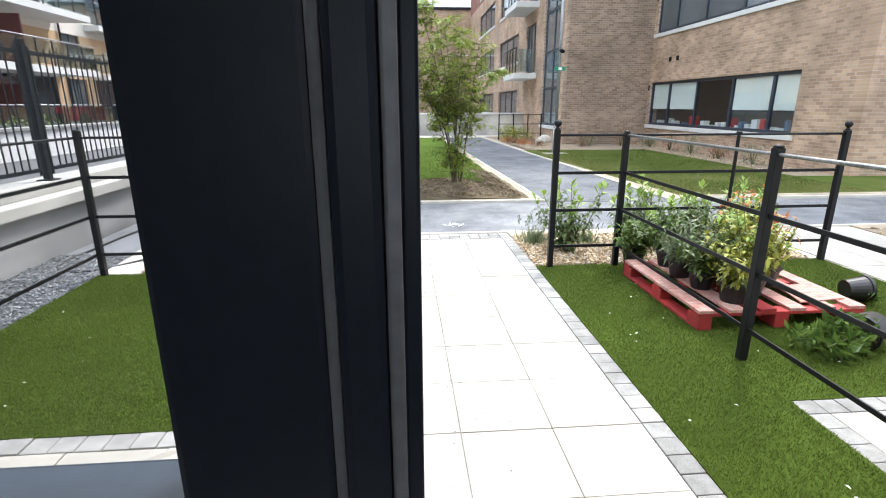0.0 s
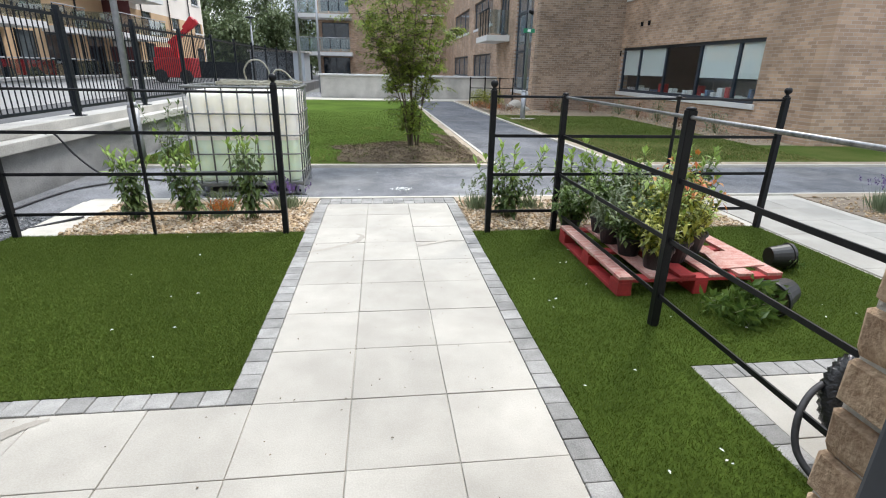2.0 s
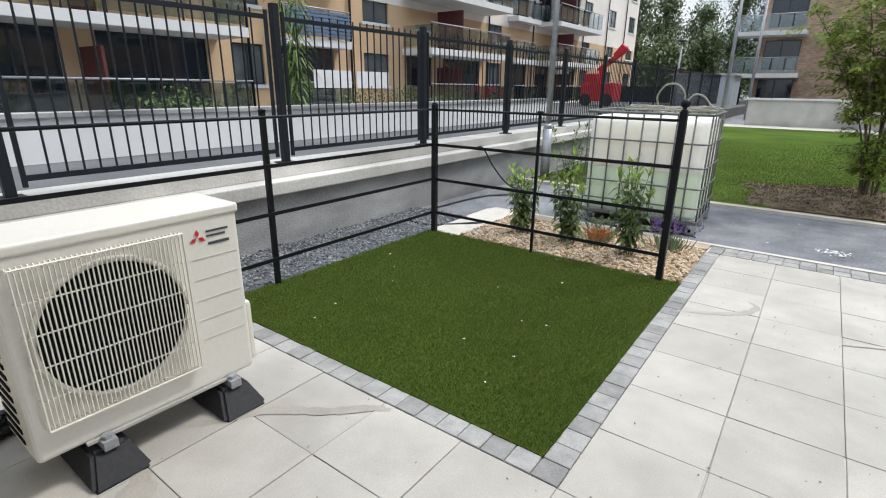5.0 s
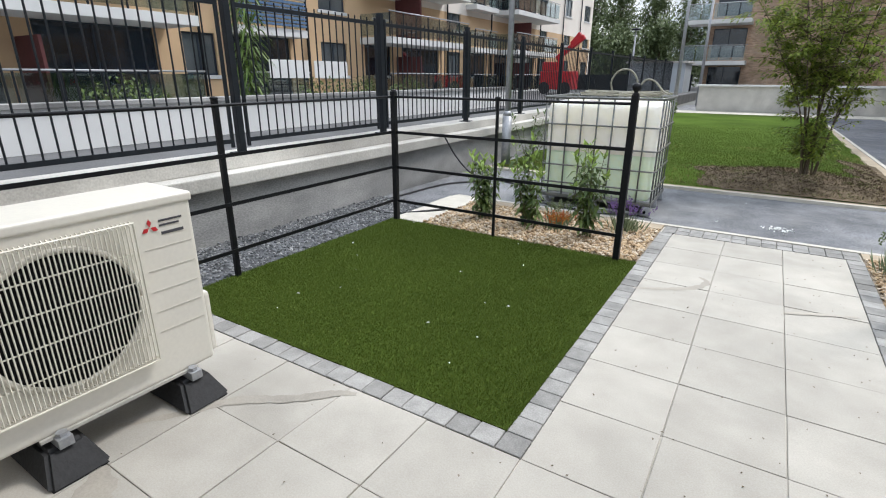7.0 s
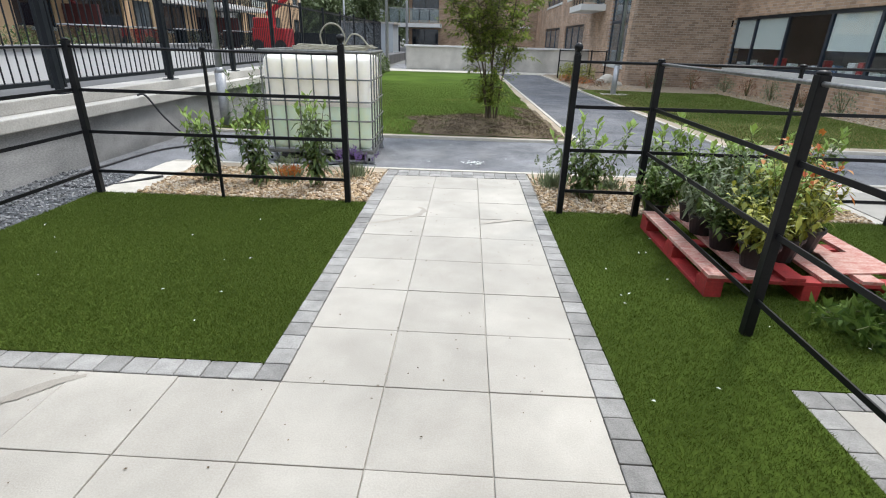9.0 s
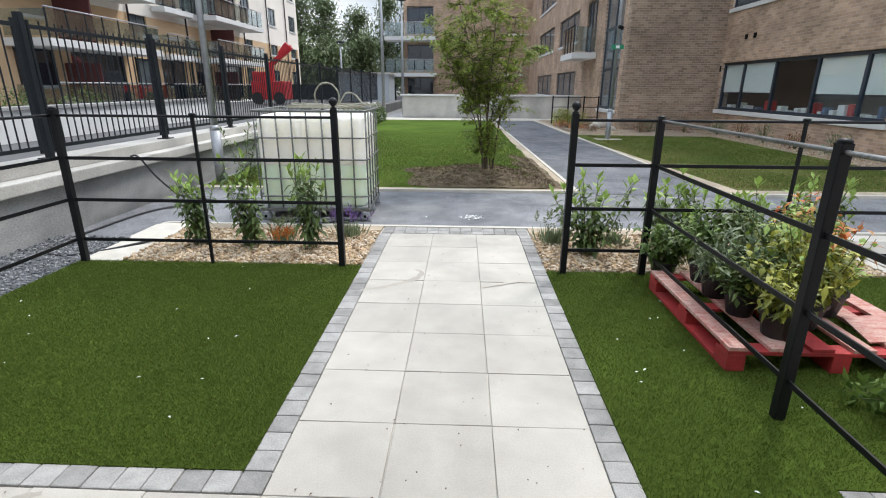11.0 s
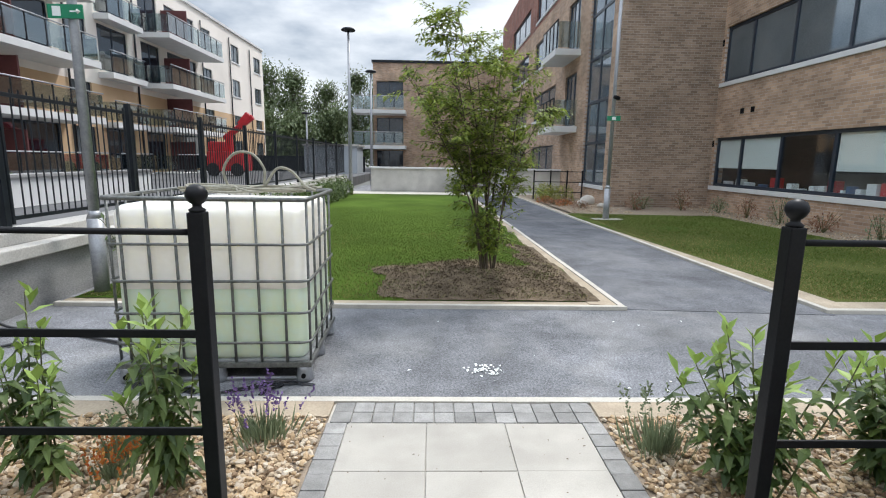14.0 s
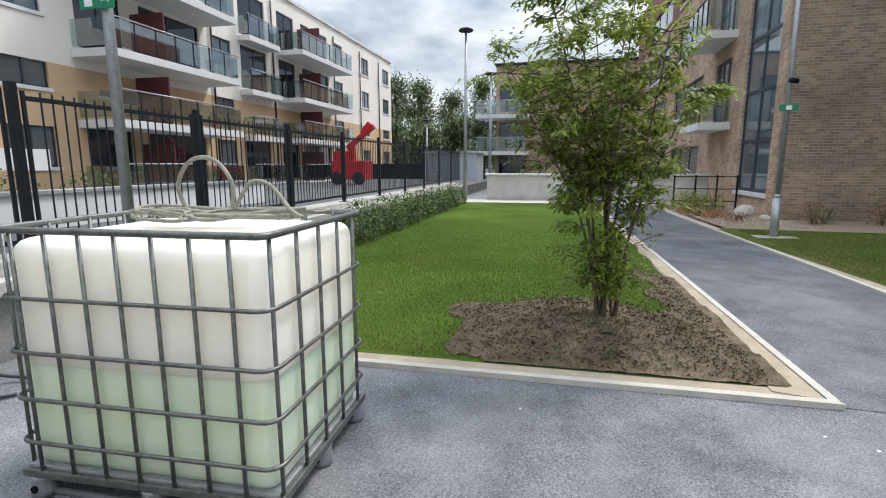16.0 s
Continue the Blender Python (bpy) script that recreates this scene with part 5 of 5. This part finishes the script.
# ---- pallet with pots ----
pt = thing("pallet", "worn red painted wooden pallet lying on the turf", "pallet", pose(2.205, 0.97, 0.01))
PW, PL = 1.22, 1.2
for k, x in enumerate((0.0, 0.22, 0.44, 0.66, 0.88, 1.10)):
    part("board", box(x, x + 0.12, 0, PL, 0.122, 0.144, 0.003), M_PALTOP if k != 2 else M_PALLET, pt)
for y in (0.0, PL / 2 - 0.05, PL - 0.1):
    part("crossboard", box(0, PW, y, y + 0.1, 0.1, 0.122, 0.003), M_PALLET, pt)
for x in (0.0, PW / 2 - 0.05, PW - 0.1):
    part("runner", box(x, x + 0.1, 0, PL, 0, 0.024, 0.003), M_PALLET, pt)
    for y in (0.0, PL / 2 - 0.07, PL - 0.14):
        part("block", box(x, x + 0.1, y, y + 0.14, 0.022, 0.1, 0.004), M_PALLET, pt)


def pot(x, y, z, r, h, seed, leaf_m, ph, label, stems=9, tip=None, lean=0.0, ll=0.075, lw=0.032, turn=None):
    t = thing("potted_plant", label, "potted plant", pose(x, y, z, lean, 0, seed * 37 if turn is None else turn))
    part("pot", lathe([(r * 0.72, 0), (r * 0.97, h * 0.86), (r * 1.05, h * 0.87), (r * 1.05, h), (r * 0.95, h), (r * 0.92, h * 0.9)], 20), M_POT, t, "black plastic nursery pot", smooth=False)
    part("compost", lathe([(0.01, h * 0.85), (r * 0.93, h * 0.86), (r * 0.9, h * 0.92), (0.02, h * 0.95)], 16), M_SOIL, t)
    rr = random.Random(seed)
    V, F, V2, F2 = [], [], [], []
    sbm = bmesh.new()
    for s in range(stems):
        a = rr.uniform(0, 6.283)
        b0 = Vector((rr.gauss(0, r * 0.3), rr.gauss(0, r * 0.3), h * 0.9))
        b1 = b0 + Vector((math.cos(a) * rr.uniform(0.05, 0.27), math.sin(a) * rr.uniform(0.05, 0.27), ph * rr.uniform(0.45, 1)))
        sbm = path_tube([b0, b0.lerp(b1, 0.5) + rv(rr, 0.015), b1], 0.004, 5, sbm, taper=0.4)
        for q in range(46):
            u = 0.12 + 0.8 * rr.random()
            leaf(*((V2, F2) if tip and u > 0.82 else (V, F)), b0.lerp(b1, u) + rv(rr, 0.02), rv(rr) + Vector((0, 0, 0.4)), ll * rr.uniform(0.6, 1.2), lw * rr.uniform(0.7, 1.2), Vector((0, 0, 1)), 0.3, 0.3)
    part("stem", sbm, M_STEM, t)
    soup("foliage", V, F, leaf_m, t)
    if V2:
        tagged(soup("young_foliage", V2, F2, tip, t, "coloured young leaves"), kind="stuff")


PZ = 0.154
YG = "black pot with yellow-green leafy shrub on the pallet"
pot(2.55, 1.14, PZ, 0.11, 0.15, 1, M_POTL, 0.36, "black pot with small leafy green shrub on the pallet", stems=12)
pot(2.48, 1.42, PZ, 0.10, 0.14, 2, M_LAUR, 0.34, "black pot with small leafy green shrub on the pallet", stems=12)
pot(2.46, 1.70, PZ, 0.10, 0.14, 3, M_GREYL, 0.42, "black pot with pale drooping shrub on the pallet", stems=13, ll=0.09, lw=0.022)
pot(2.50, 1.98, PZ, 0.10, 0.14, 13, M_DKL, 0.44, "black pot with dark green drooping shrub on the pallet", stems=12)
pot(2.76, 1.28, PZ, 0.12, 0.16, 4, M_POTL, 0.52, YG, tip=M_TIP, stems=15)
pot(2.73, 1.58, PZ, 0.11, 0.15, 5, M_POTL, 0.52, YG, tip=M_TIP, stems=14)
pot(2.76, 1.88, PZ, 0.11, 0.15, 6, M_LAUR, 0.5, "black pot with upright green shrub on the pallet", stems=12)
pot(3.00, 1.46, PZ, 0.12, 0.16, 7, M_POTL, 0.54, "black pot with orange tipped shrub on the pallet", tip=M_ORL, stems=11)
pot(3.02, 1.76, PZ, 0.11, 0.15, 14, M_POTL, 0.52, YG, tip=M_TIP, stems=12)
pot(3.04, 2.04, PZ, 0.12, 0.16, 8, M_POTL, 0.60, "black pot with orange tipped shrub on the pallet", tip=M_ORL, stems=10)
pot(2.36, 2.33, 0.012, 0.10, 0.17, 9, M_DKL, 0.40, "black pot with dark drooping shrub beside the fence post", stems=12)
pot(3.27, 0.74, 0.125, 0.12, 0.2, 11, M_DKL, 0.55, "fallen black pot with a dark green plant lying on the turf", lean=96, stems=13, ll=0.10, lw=0.034, turn=-66)
pot(3.66, 1.40, 0.11, 0.10, 0.17, 12, M_DKL, 0.05, "empty black pot tipped on its side", lean=88, stems=1)
# Added thin slab in place of the worn pale paint on the boards.
paint_patch_ = slab([(3.0, 1.05), (3.38, 1.1), (3.36, 1.42), (3.08, 1.38)], 0.156, 0.164, "worn_paint_patch", M_PALTOP)
tagged(paint_patch_, "thin slab standing for worn pale paint on the pallet boards", "sheet")

# ---- trees ----
def leaf_cloud(V, F, r, centre, rad, count, ll, lw, flat=0.7):
    for _ in range(count):
        p = Vector(centre) + Vector((r.gauss(0, 1), r.gauss(0, 1), r.gauss(0, flat))) * rad * 0.5
        leaf(V, F, p, rv(r) + Vector((0, 0, -0.2)), ll * r.uniform(0.6, 1.2), lw * r.uniform(0.7, 1.2), Vector((0, 0, 1)), 0.3, 0.3)


def young_tree():
    """Bare-footed stems that fan out, with feathery sprays of leaves from knee height up, heavier on one side."""
    r = random.Random(21)
    t = thing("tree", "multi-stemmed young tree with loose light green leaves", "tree", pose(1.16, 7.0, 0.13))
    tb_, V, F = bmesh.new(), [], []
    stems = [(-0.62, 0.10, 3.0), (-0.42, -0.15, 2.95), (-0.20, 0.25, 2.75), (-1.0, 0.1, 2.35), (-0.85, -0.45, 2.05), (-0.75, 0.5, 2.2), (-0.45, -0.65, 2.3),
             (0.10, 0.5, 2.6), (0.35, -0.2, 2.35), (0.62, 0.1, 1.95), (0.05, -0.5, 2.5), (0.25, 0.35, 2.0)]
    for s, (dx, dy, h) in enumerate(stems):
        b0 = Vector((r.uniform(-0.09, 0.09), r.uniform(-0.09, 0.09), -0.05))
        b1 = Vector((dx, dy, h))
        mid = b0.lerp(b1, 0.45) + Vector((-dx * 0.16 + r.uniform(-0.05, 0.05), -dy * 0.16 + r.uniform(-0.05, 0.05), 0.06))
        pts = curve_pts([b0, mid, b1], 9)
        tb_ = path_tube(pts, 0.0135, 6, tb_, taper=0.22)
        for i in range(4, len(pts)):
            u = i / (len(pts) - 1)
            for q in range(2 if u < 0.45 else 7):
                ang = r.uniform(0, 6.283)
                tw = Vector((math.cos(ang) - 0.15, math.sin(ang), r.uniform(-0.15, 0.75))).normalized() * r.uniform(0.16, 0.56) * (1.25 - 0.6 * u) * (0.6 if u < 0.42 else 1)
                e = pts[i] + tw
                if noise.noise(e * 2.4 + Vector((3, 1, 7))) < -0.10:
                    continue
                tip = e - Vector((0, 0, 0.12 * tw.length))
                tb_ = path_tube([pts[i], pts[i] + tw * 0.55 + rv(r, 0.012), tip], 0.005, 4, tb_, taper=0.4)
                n_ = int(12 + 56 * tw.length)
                side = tw.cross(Vector((0, 0, 1))).normalized()
                for k in range(n_):
                    v = 0.2 + 0.85 * (k + r.random()) / n_
                    p = pts[i].lerp(tip, v) + rv(r, 0.022)
                    d = tw.normalized() * 0.8 + side * (1 if k % 2 else -1) * r.uniform(0.3, 1.0) + rv(r, 0.25) + Vector((0, 0, -0.15))
                    leaf(V, F, p, d, r.uniform(0.05, 0.09), r.uniform(0.022, 0.036), Vector((0, 0, 1)), 0.2, 0.35)
    part("trunk", tb_, M_BARK, t)
    soup("crown", V, F, M_LEAF, t)


young_tree()


def far_tree(name, label, x, y, h, w, seed, group="", count=7000):
    r = random.Random(seed)
    t = thing(name, label, "tree", pose(x, y, -0.1), group=group)
    tb_ = path_tube([(0, 0, 0), (0.1, 0, h * 0.4), (0, 0.1, h * 0.95)], h * 0.018, 8, taper=0.15)
    V, F = [], []
    for k in range(46):
        u = r.uniform(0.12, 1.0)
        a = r.uniform(0, 6.283)
        rad = w * 0.5 * (math.sin(math.pi * (0.12 + 0.86 * u ** 0.8)) ** 0.7) * r.uniform(0.35, 1.1)
        c = (math.cos(a) * rad, math.sin(a) * rad, h * u)
        tb_ = path_tube([(0, 0, h * u * 0.75), c], h * 0.004, 4, tb_, taper=0.3)
        leaf_cloud(V, F, r, c, w * 0.28, count // 46, 0.42, 0.27, 1.0)
    part("trunk", tb_, M_BARK, t)
    soup("crown", V, F, M_FARL, t)


for i, (x, y, h, w) in enumerate(((-24, 78, 15.5, 7), (-19.5, 76, 14.5, 6), (-15.5, 80, 12.5, 6.5), (-10.5, 78, 14.0, 6), (-7, 80, 15, 6), (-13, 72, 8, 6), (-22, 70, 8, 7), (-5, 70, 9, 6), (-17, 68, 7, 7))):
    far_tree("poplar", "tall dense poplar tree beyond the yard", x, y, h * 0.93, w * 0.8, 300 + i, "background poplars")
tagged(shrub("yucca", "tall yucca with drooping sword leaves by the flats", -9.5, 6.2, 3.4, 500, z0=0.45, stems=3, spread=0.25, leaves=120, ll=0.55, lw=0.05, leaf_m=M_DKL, droop=0.9), category="tree")


def bush(label, x, y, z, rx, ry, rz, seed, m_, n=500, ll=0.09, lw=0.04, name="bush"):
    r = random.Random(seed)
    t = thing(name, label, "bush", pose(x, y, z))
    V, F = [], []
    sbm = bmesh.new()
    for k in range(10):
        e = Vector((r.uniform(-rx, rx) * 0.8, r.uniform(-ry, ry) * 0.8, rz * r.uniform(0.6, 1)))
        sbm = path_tube([(0, 0, -0.03), e * 0.6, e], 0.008, 4, sbm, taper=0.4)
    for k in range(n):
        a, u = r.uniform(0, 6.283), r.random() ** 0.5
        p = Vector((math.cos(a) * rx * u, math.sin(a) * ry * u, rz * r.uniform(0.1, 1.0) * math.sqrt(max(0.05, 1 - 0.75 * u * u))))
        leaf(V, F, p, rv(r) + Vector((0, 0, 0.5)), ll * r.uniform(0.6, 1.2), lw, Vector((0, 0, 1)), 0.3, 0.2)
    part("stem", sbm, M_STEM, t)
    soup("foliage", V, F, m_, t)


for i, (x, y) in enumerate(((9.2, 15.9), (9.25, 14.6), (9.2, 13.2), (9.2, 11.8), (9.2, 10.3), (8.4, 16.6), (7.3, 16.9), (6.9, 16.6))):
    bush("dry reddish shrub in the sandy bed by the wall", x, y, 0.02, 0.28, 0.28, 0.5 + 0.1 * (i % 3), 600 + i, M_BRNL if i % 2 else M_GREYL, 200, 0.1, 0.03, "small_shrub")
for i, (x, y) in enumerate(((4.75, 19.6), (5.1, 20.1), (5.5, 19.9), (5.0, 21.2))):
    bush("leafy green shrub in the far planting bed", x, y, 0.02, 0.4, 0.4, 0.65, 640 + i, M_POTL, 420)
for i, (x, y) in enumerate(((4.7, 18.3), (4.95, 17.7), (5.3, 17.0), (4.6, 19.0), (5.2, 18.5))):
    bush("low dry reddish plant in the far planting bed", x, y, 0.02, 0.3, 0.3, 0.25, 660 + i, M_ORL if i % 2 else M_BRNL, 200, 0.08, 0.03, "small_shrub")
for i, (x, y, s) in enumerate(((6.0, 18.6, 0.28), (5.7, 18.1, 0.2), (6.1, 17.3, 0.16))):
    bo = bmesh.new()
    bmesh.ops.create_icosphere(bo, subdivisions=2, radius=s)
    for v in bo.verts:
        v.co += 0.25 * s * noise.noise_vector(v.co * 4 + Vector((i, 0, 0)))
        v.co.z *= 0.7
    ob = part("boulder", bo, M_EDGE)
    ob.location = (x, y, s * 0.5)
    tagged(ob, "pale sandstone boulder in the planting bed", "boulder")
for k in range(7):
    bush("clipped green hedge under the railing", -3.0, 11.6 + k * 1.55, 0.0, 0.40, 0.85, 0.85, 700 + k, M_LAUR, 1300, 0.09, 0.045, "hedge")
for i, (x, y) in enumerate(((-8.6, 7.6), (-8.7, 9.3), (-8.6, 11.2), (-8.5, 3.0))):
    bush("rounded green shrub behind the white parapet", x, y, 0.45, 0.6, 0.8, 1.0, 720 + i, M_LAUR, 900, 0.1, 0.045)

# ---- loose stuff ----
def gravel(x0, x1, y0, y1, n, seed, z=0.0, stone=M_STONE, label="loose tan and buff rounded gravel", size=1.0):
    r = np.random.default_rng(seed)
    ico = bmesh.new()
    bmesh.ops.create_icosphere(ico, subdivisions=1, radius=1)
    ico.verts.index_update()
    base = np.array([v.co[:] for v in ico.verts])
    fcs = np.array([[v.index for v in f.verts] for f in ico.faces])
    ico.free()
    V, F = [], []
    for k in range(n):
        c = np.array((r.uniform(x0, x1), r.uniform(y0, y1), z + r.uniform(0.0, 0.02)))
        s = size * r.uniform(0.008, 0.023) * np.array((r.uniform(0.8, 1.5), r.uniform(0.6, 1.0), r.uniform(0.4, 0.8)))
        m3 = np.array(Euler((r.uniform(-0.5, 0.5), r.uniform(-0.5, 0.5), r.uniform(0, 6.28))).to_matrix())
        F += (fcs + len(V)).tolist()
        V += ((base * (1 + r.normal(0, 0.1, (len(base), 1)))) * s @ m3.T + c).tolist()
    return tagged(soup("gravel", V, F, stone), label, "gravel", kind="stuff")


gravel(-2.25, -0.13, 2.58, 3.66, 6500, 1)
gravel(1.48, 4.33, 2.53, 3.66, 7500, 2)
gravel(5.98, 8.5, 2.5, 3.66, 700, 3)
gravel(4.5, 6.5, 15.5, 22.5, 1200, 4, 0.02)
gravel(8.7, 9.75, 8.6, 17.6, 900, 5, 0.02)
gravel(-3.41, -2.64, -1.5, 3.3, 6000, 6, -0.006, M_CHIP, "dark and pale grey chippings below the wall", 0.7)
blades("turf_blades", -2.62, -0.115, 0.115, 2.57, 210000, 0.020, M_BLADE, 11, "short dense dark green artificial grass blades", lambda x, y: 0.004, width=0.0019)
blades("turf_blades", 1.465, 4.42, -1.5, 2.51, 250000, 0.020, M_BLADE, 12, "short dense dark green artificial grass blades", lambda x, y: 0.004, lambda x, y: x > 2.22 and y < 0.12, 0.0019)
blades("lawn_grass", -3.2, 2.3, 6.1, 16.0, 150000, 0.03, M_LBLADE, 13, "mown lawn grass round the tree", lambda x, y: lawn_z(x, y) - 0.004, lambda x, y: on_soil(x + random.gauss(0, 0.22), y + random.gauss(0, 0.18)) and random.random() > 0.06 or x > right_edge(y) - 0.05 or random.random() > (16 - y) / 7, 0.004)


def stain(pts, w, z, material, label, seed):
    """A thin dried or damp mark with a wandering edge."""
    r = random.Random(seed)
    line = curve_pts([(x, y, z) for x, y in pts], 8)
    bm = bmesh.new()
    prev = None
    for i, p in enumerate(line):
        d = (line[min(i + 1, len(line) - 1)] - line[max(i - 1, 0)]).normalized()
        s = Vector((-d.y, d.x, 0)) * w * (0.35 + 0.65 * math.sin(math.pi * (i + 0.4) / len(line))) * r.uniform(0.75, 1.25)
        cur = (bm.verts.new(p + s), bm.verts.new(p - s))
        if prev:
            bm.faces.new((prev[0], cur[0], cur[1], prev[1]))
        prev = cur
    tagged(part("stain", bm, material), label, "stain", kind="stuff")


DM = "faint damp mark on the pale flags"
stain([(-0.02, 2.02), (0.18, 2.12), (0.36, 2.26), (0.42, 2.42), (0.36, 2.5)], 0.028, 0.0026, M_DAMP, DM, 1)
stain([(0.85, 2.1), (1.05, 2.2), (1.3, 2.3)], 0.02, 0.0026, M_DAMP, DM, 2)
stain([(-1.56, -0.76), (-1.43, -0.6), (-1.29, -0.38), (-1.07, -0.22), (-0.93, -0.08), (-0.84, -0.03)], 0.03, 0.0026, M_DAMP, DM, 3)
stain([(-1.36, -0.92), (-1.24, -1.0), (-1.1, -1.12), (-1.02, -1.25)], 0.07, 0.0026, M_DAMP, DM, 4)
WM = "dark wet streak on the asphalt beside the tank"
stain([(-1.5, 4.12), (-1.35, 4.02), (-1.2, 4.05), (-1.02, 3.98)], 0.05, -0.006, M_WET, WM, 5)
stain([(-0.95, 3.96), (-0.75, 4.04), (-0.6, 4.12), (-0.42, 4.13), (-0.3, 4.1)], 0.035, -0.006, M_WET, WM, 6)
stain([(-0.62, 3.95), (-0.58, 4.03), (-0.5, 4.1)], 0.025, -0.006, M_WET, WM, 7)
blades("lawn_grass", 4.7, 8.6, 6.2, 15.0, 60000, 0.035, M_LBLADE, 14, "short patchy lawn beside the brick building", lambda x, y: 0.02, lambda x, y: x < 4.95 - 0.065 * (y - 6) or random.random() > 0.75 + noise.noise((x * 0.8, y * 0.8, 3)) or y < 6.3, 0.005)
# crumbs, chips and leaves strewn about
r_ = random.Random(77)
V, F = [], []
for k in range(170):
    x, y = r_.uniform(-2.4, 1.35), r_.uniform(-1.55, 0)
    if k > 60:
        x, y = r_.uniform(0.02, 1.33), r_.uniform(0, 3.6)
    leaf(V, F, Vector((x, y, 0.004)), Vector((r_.gauss(0, 1), r_.gauss(0, 1), 0.1)), r_.uniform(0.005, 0.018), 0.008, Vector((0, 0, 1)), 0.5)
tagged(soup("litter", V, F, M_SOIL), "small dark soil crumbs on the flags", "litter", kind="stuff")
V, F = [], []
for k in range(40):
    x, y, z = r_.uniform(-2.5, -0.2), r_.uniform(0.2, 2.5), 0.026
    if k > 14:
        x = r_.uniform(1.5, 2.2) if k < 30 else r_.uniform(2.3, 4.2)
        y = r_.uniform(-1.2, 2.4) if k < 30 else r_.uniform(0.2, 0.9)
    leaf(V, F, Vector((x, y, z)), Vector((r_.gauss(0, 1), r_.gauss(0, 1), 0.1)), r_.uniform(0.012, 0.03), 0.011, Vector((0, 0, 1)), 0.5)
for k in range(74):
    x, y = (r_.gauss(0.9, 0.07), r_.gauss(4.35, 0.06)) if k < 60 else (r_.uniform(-0.2, 4.4), r_.uniform(4.0, 5.8))
    leaf(V, F, Vector((x, y, -0.008)), Vector((r_.gauss(0, 1), r_.gauss(0, 1), 0.15)), r_.uniform(0.012, 0.04), 0.022, Vector((0, 0, 1)), 0.5)
tagged(soup("litter", V, F, M_SIGNW), "small pale scraps and plaster crumbs on the ground", "litter", kind="stuff")
V, F = [], []
for k in range(11000):
    x, y = r_.uniform(-1.5, 2.2), r_.uniform(6.1, 9.4)
    if on_soil(x + r_.gauss(0, 0.13), y + r_.gauss(0, 0.11)) and x < right_edge(y) - 0.1:
        leaf(V, F, Vector((x, y, lawn_z(x, y) + 0.012)), Vector((r_.gauss(0, 1), r_.gauss(0, 1), 0.4)), r_.uniform(0.008, 0.032), 0.02, Vector((0, 0, 1)), 1.2)
tagged(soup("soil_clods", V, F, M_SOIL), "crumbly dark soil clods round the tree", "soil", kind="stuff")

DRY = "dry straw coloured grass along the lawn edge"
blades("dry_grass", -3.2, 2.25, 6.12, 10.5, 60000, 0.026, M_STRAW, 15, DRY, lambda x, y: lawn_z(x, y) + 0.002,
       lambda x, y: x > right_edge(y) - 0.08 or random.random() > 0.9 * math.exp(-((y - 6.1) / 0.35)) + 0.5 * math.exp(-(right_edge(y) - x) / 0.3) + 0.35 * max(0.0, noise.noise((x * 1.3, y * 1.3, 9))), 0.0035)
blades("dry_grass", 4.6, 8.6, 6.2, 14.8, 60000, 0.034, M_STRAW, 16, DRY, lambda x, y: 0.02,
       lambda x, y: x < 4.95 - 0.065 * (y - 6) or random.random() > 0.75 * math.exp(-(x - 4.95 + 0.065 * (y - 6)) / 0.7) + 0.6 * math.exp(-((y - 6.2) / 0.8)) + 0.4 * max(0.0, noise.noise((x * 0.9, y * 0.9, 5))), 0.005)
blades("stray_grass", -1.2, 2.2, 6.15, 8.6, 9000, 0.035, M_LBLADE, 17, "thin stray grass growing on the bare soil", lambda x, y: lawn_z(x, y) + 0.008,
       lambda x, y: not on_soil(x, y) or x > right_edge(y) - 0.1 or noise.noise((x * 3, y * 3, 2)) < 0.12, 0.003)

# ---- flags and setts, piece by piece ----
for j in range(0, 8):
    for i in range(0, 3):
        lay("flag", tile_mesh, i * T, j * T, patio)
for j in range(-4, 0):
    for i in range(-6, 3):
        lay("flag", tile_mesh, i * T, j * T, patio)
for k in range(30):
    lay("sett", sett_mesh, -0.12, 0.0 + k * 0.12, patio, 0.002)
for k in range(43):
    lay("sett", sett_mesh, 1.35, -1.56 + k * 0.12, patio, 0.002)
for k in range(20):
    lay("sett", sett_mesh, -0.24 - k * 0.12, 0.0, patio, 0.002)
for k in range(13):
    for q in range(2):
        lay("sett", sett_mesh, -0.12 + k * 0.12 + 0.015, 3.6 + q * 0.12, patio, 0.002)
npat = thing("pavement", "neighbouring pale flag paving with grey sett border", "paving", kind="structure")
for j in range(-4, 0):
    for i in range(0, 8):
        lay("flag", tile_mesh, 2.34 + i * T, j * T, npat)
for j in range(0, 8):
    for i in range(0, 3):
        lay("flag", tile_mesh, 4.48 + i * T, j * T, npat)
for k in range(15):
    lay("sett", sett_mesh, 2.22, -1.68 + k * 0.12, npat, 0.002)
for k in range(17):
    lay("sett", sett_mesh, 2.34 + k * 0.12, 0.0, npat, 0.002)
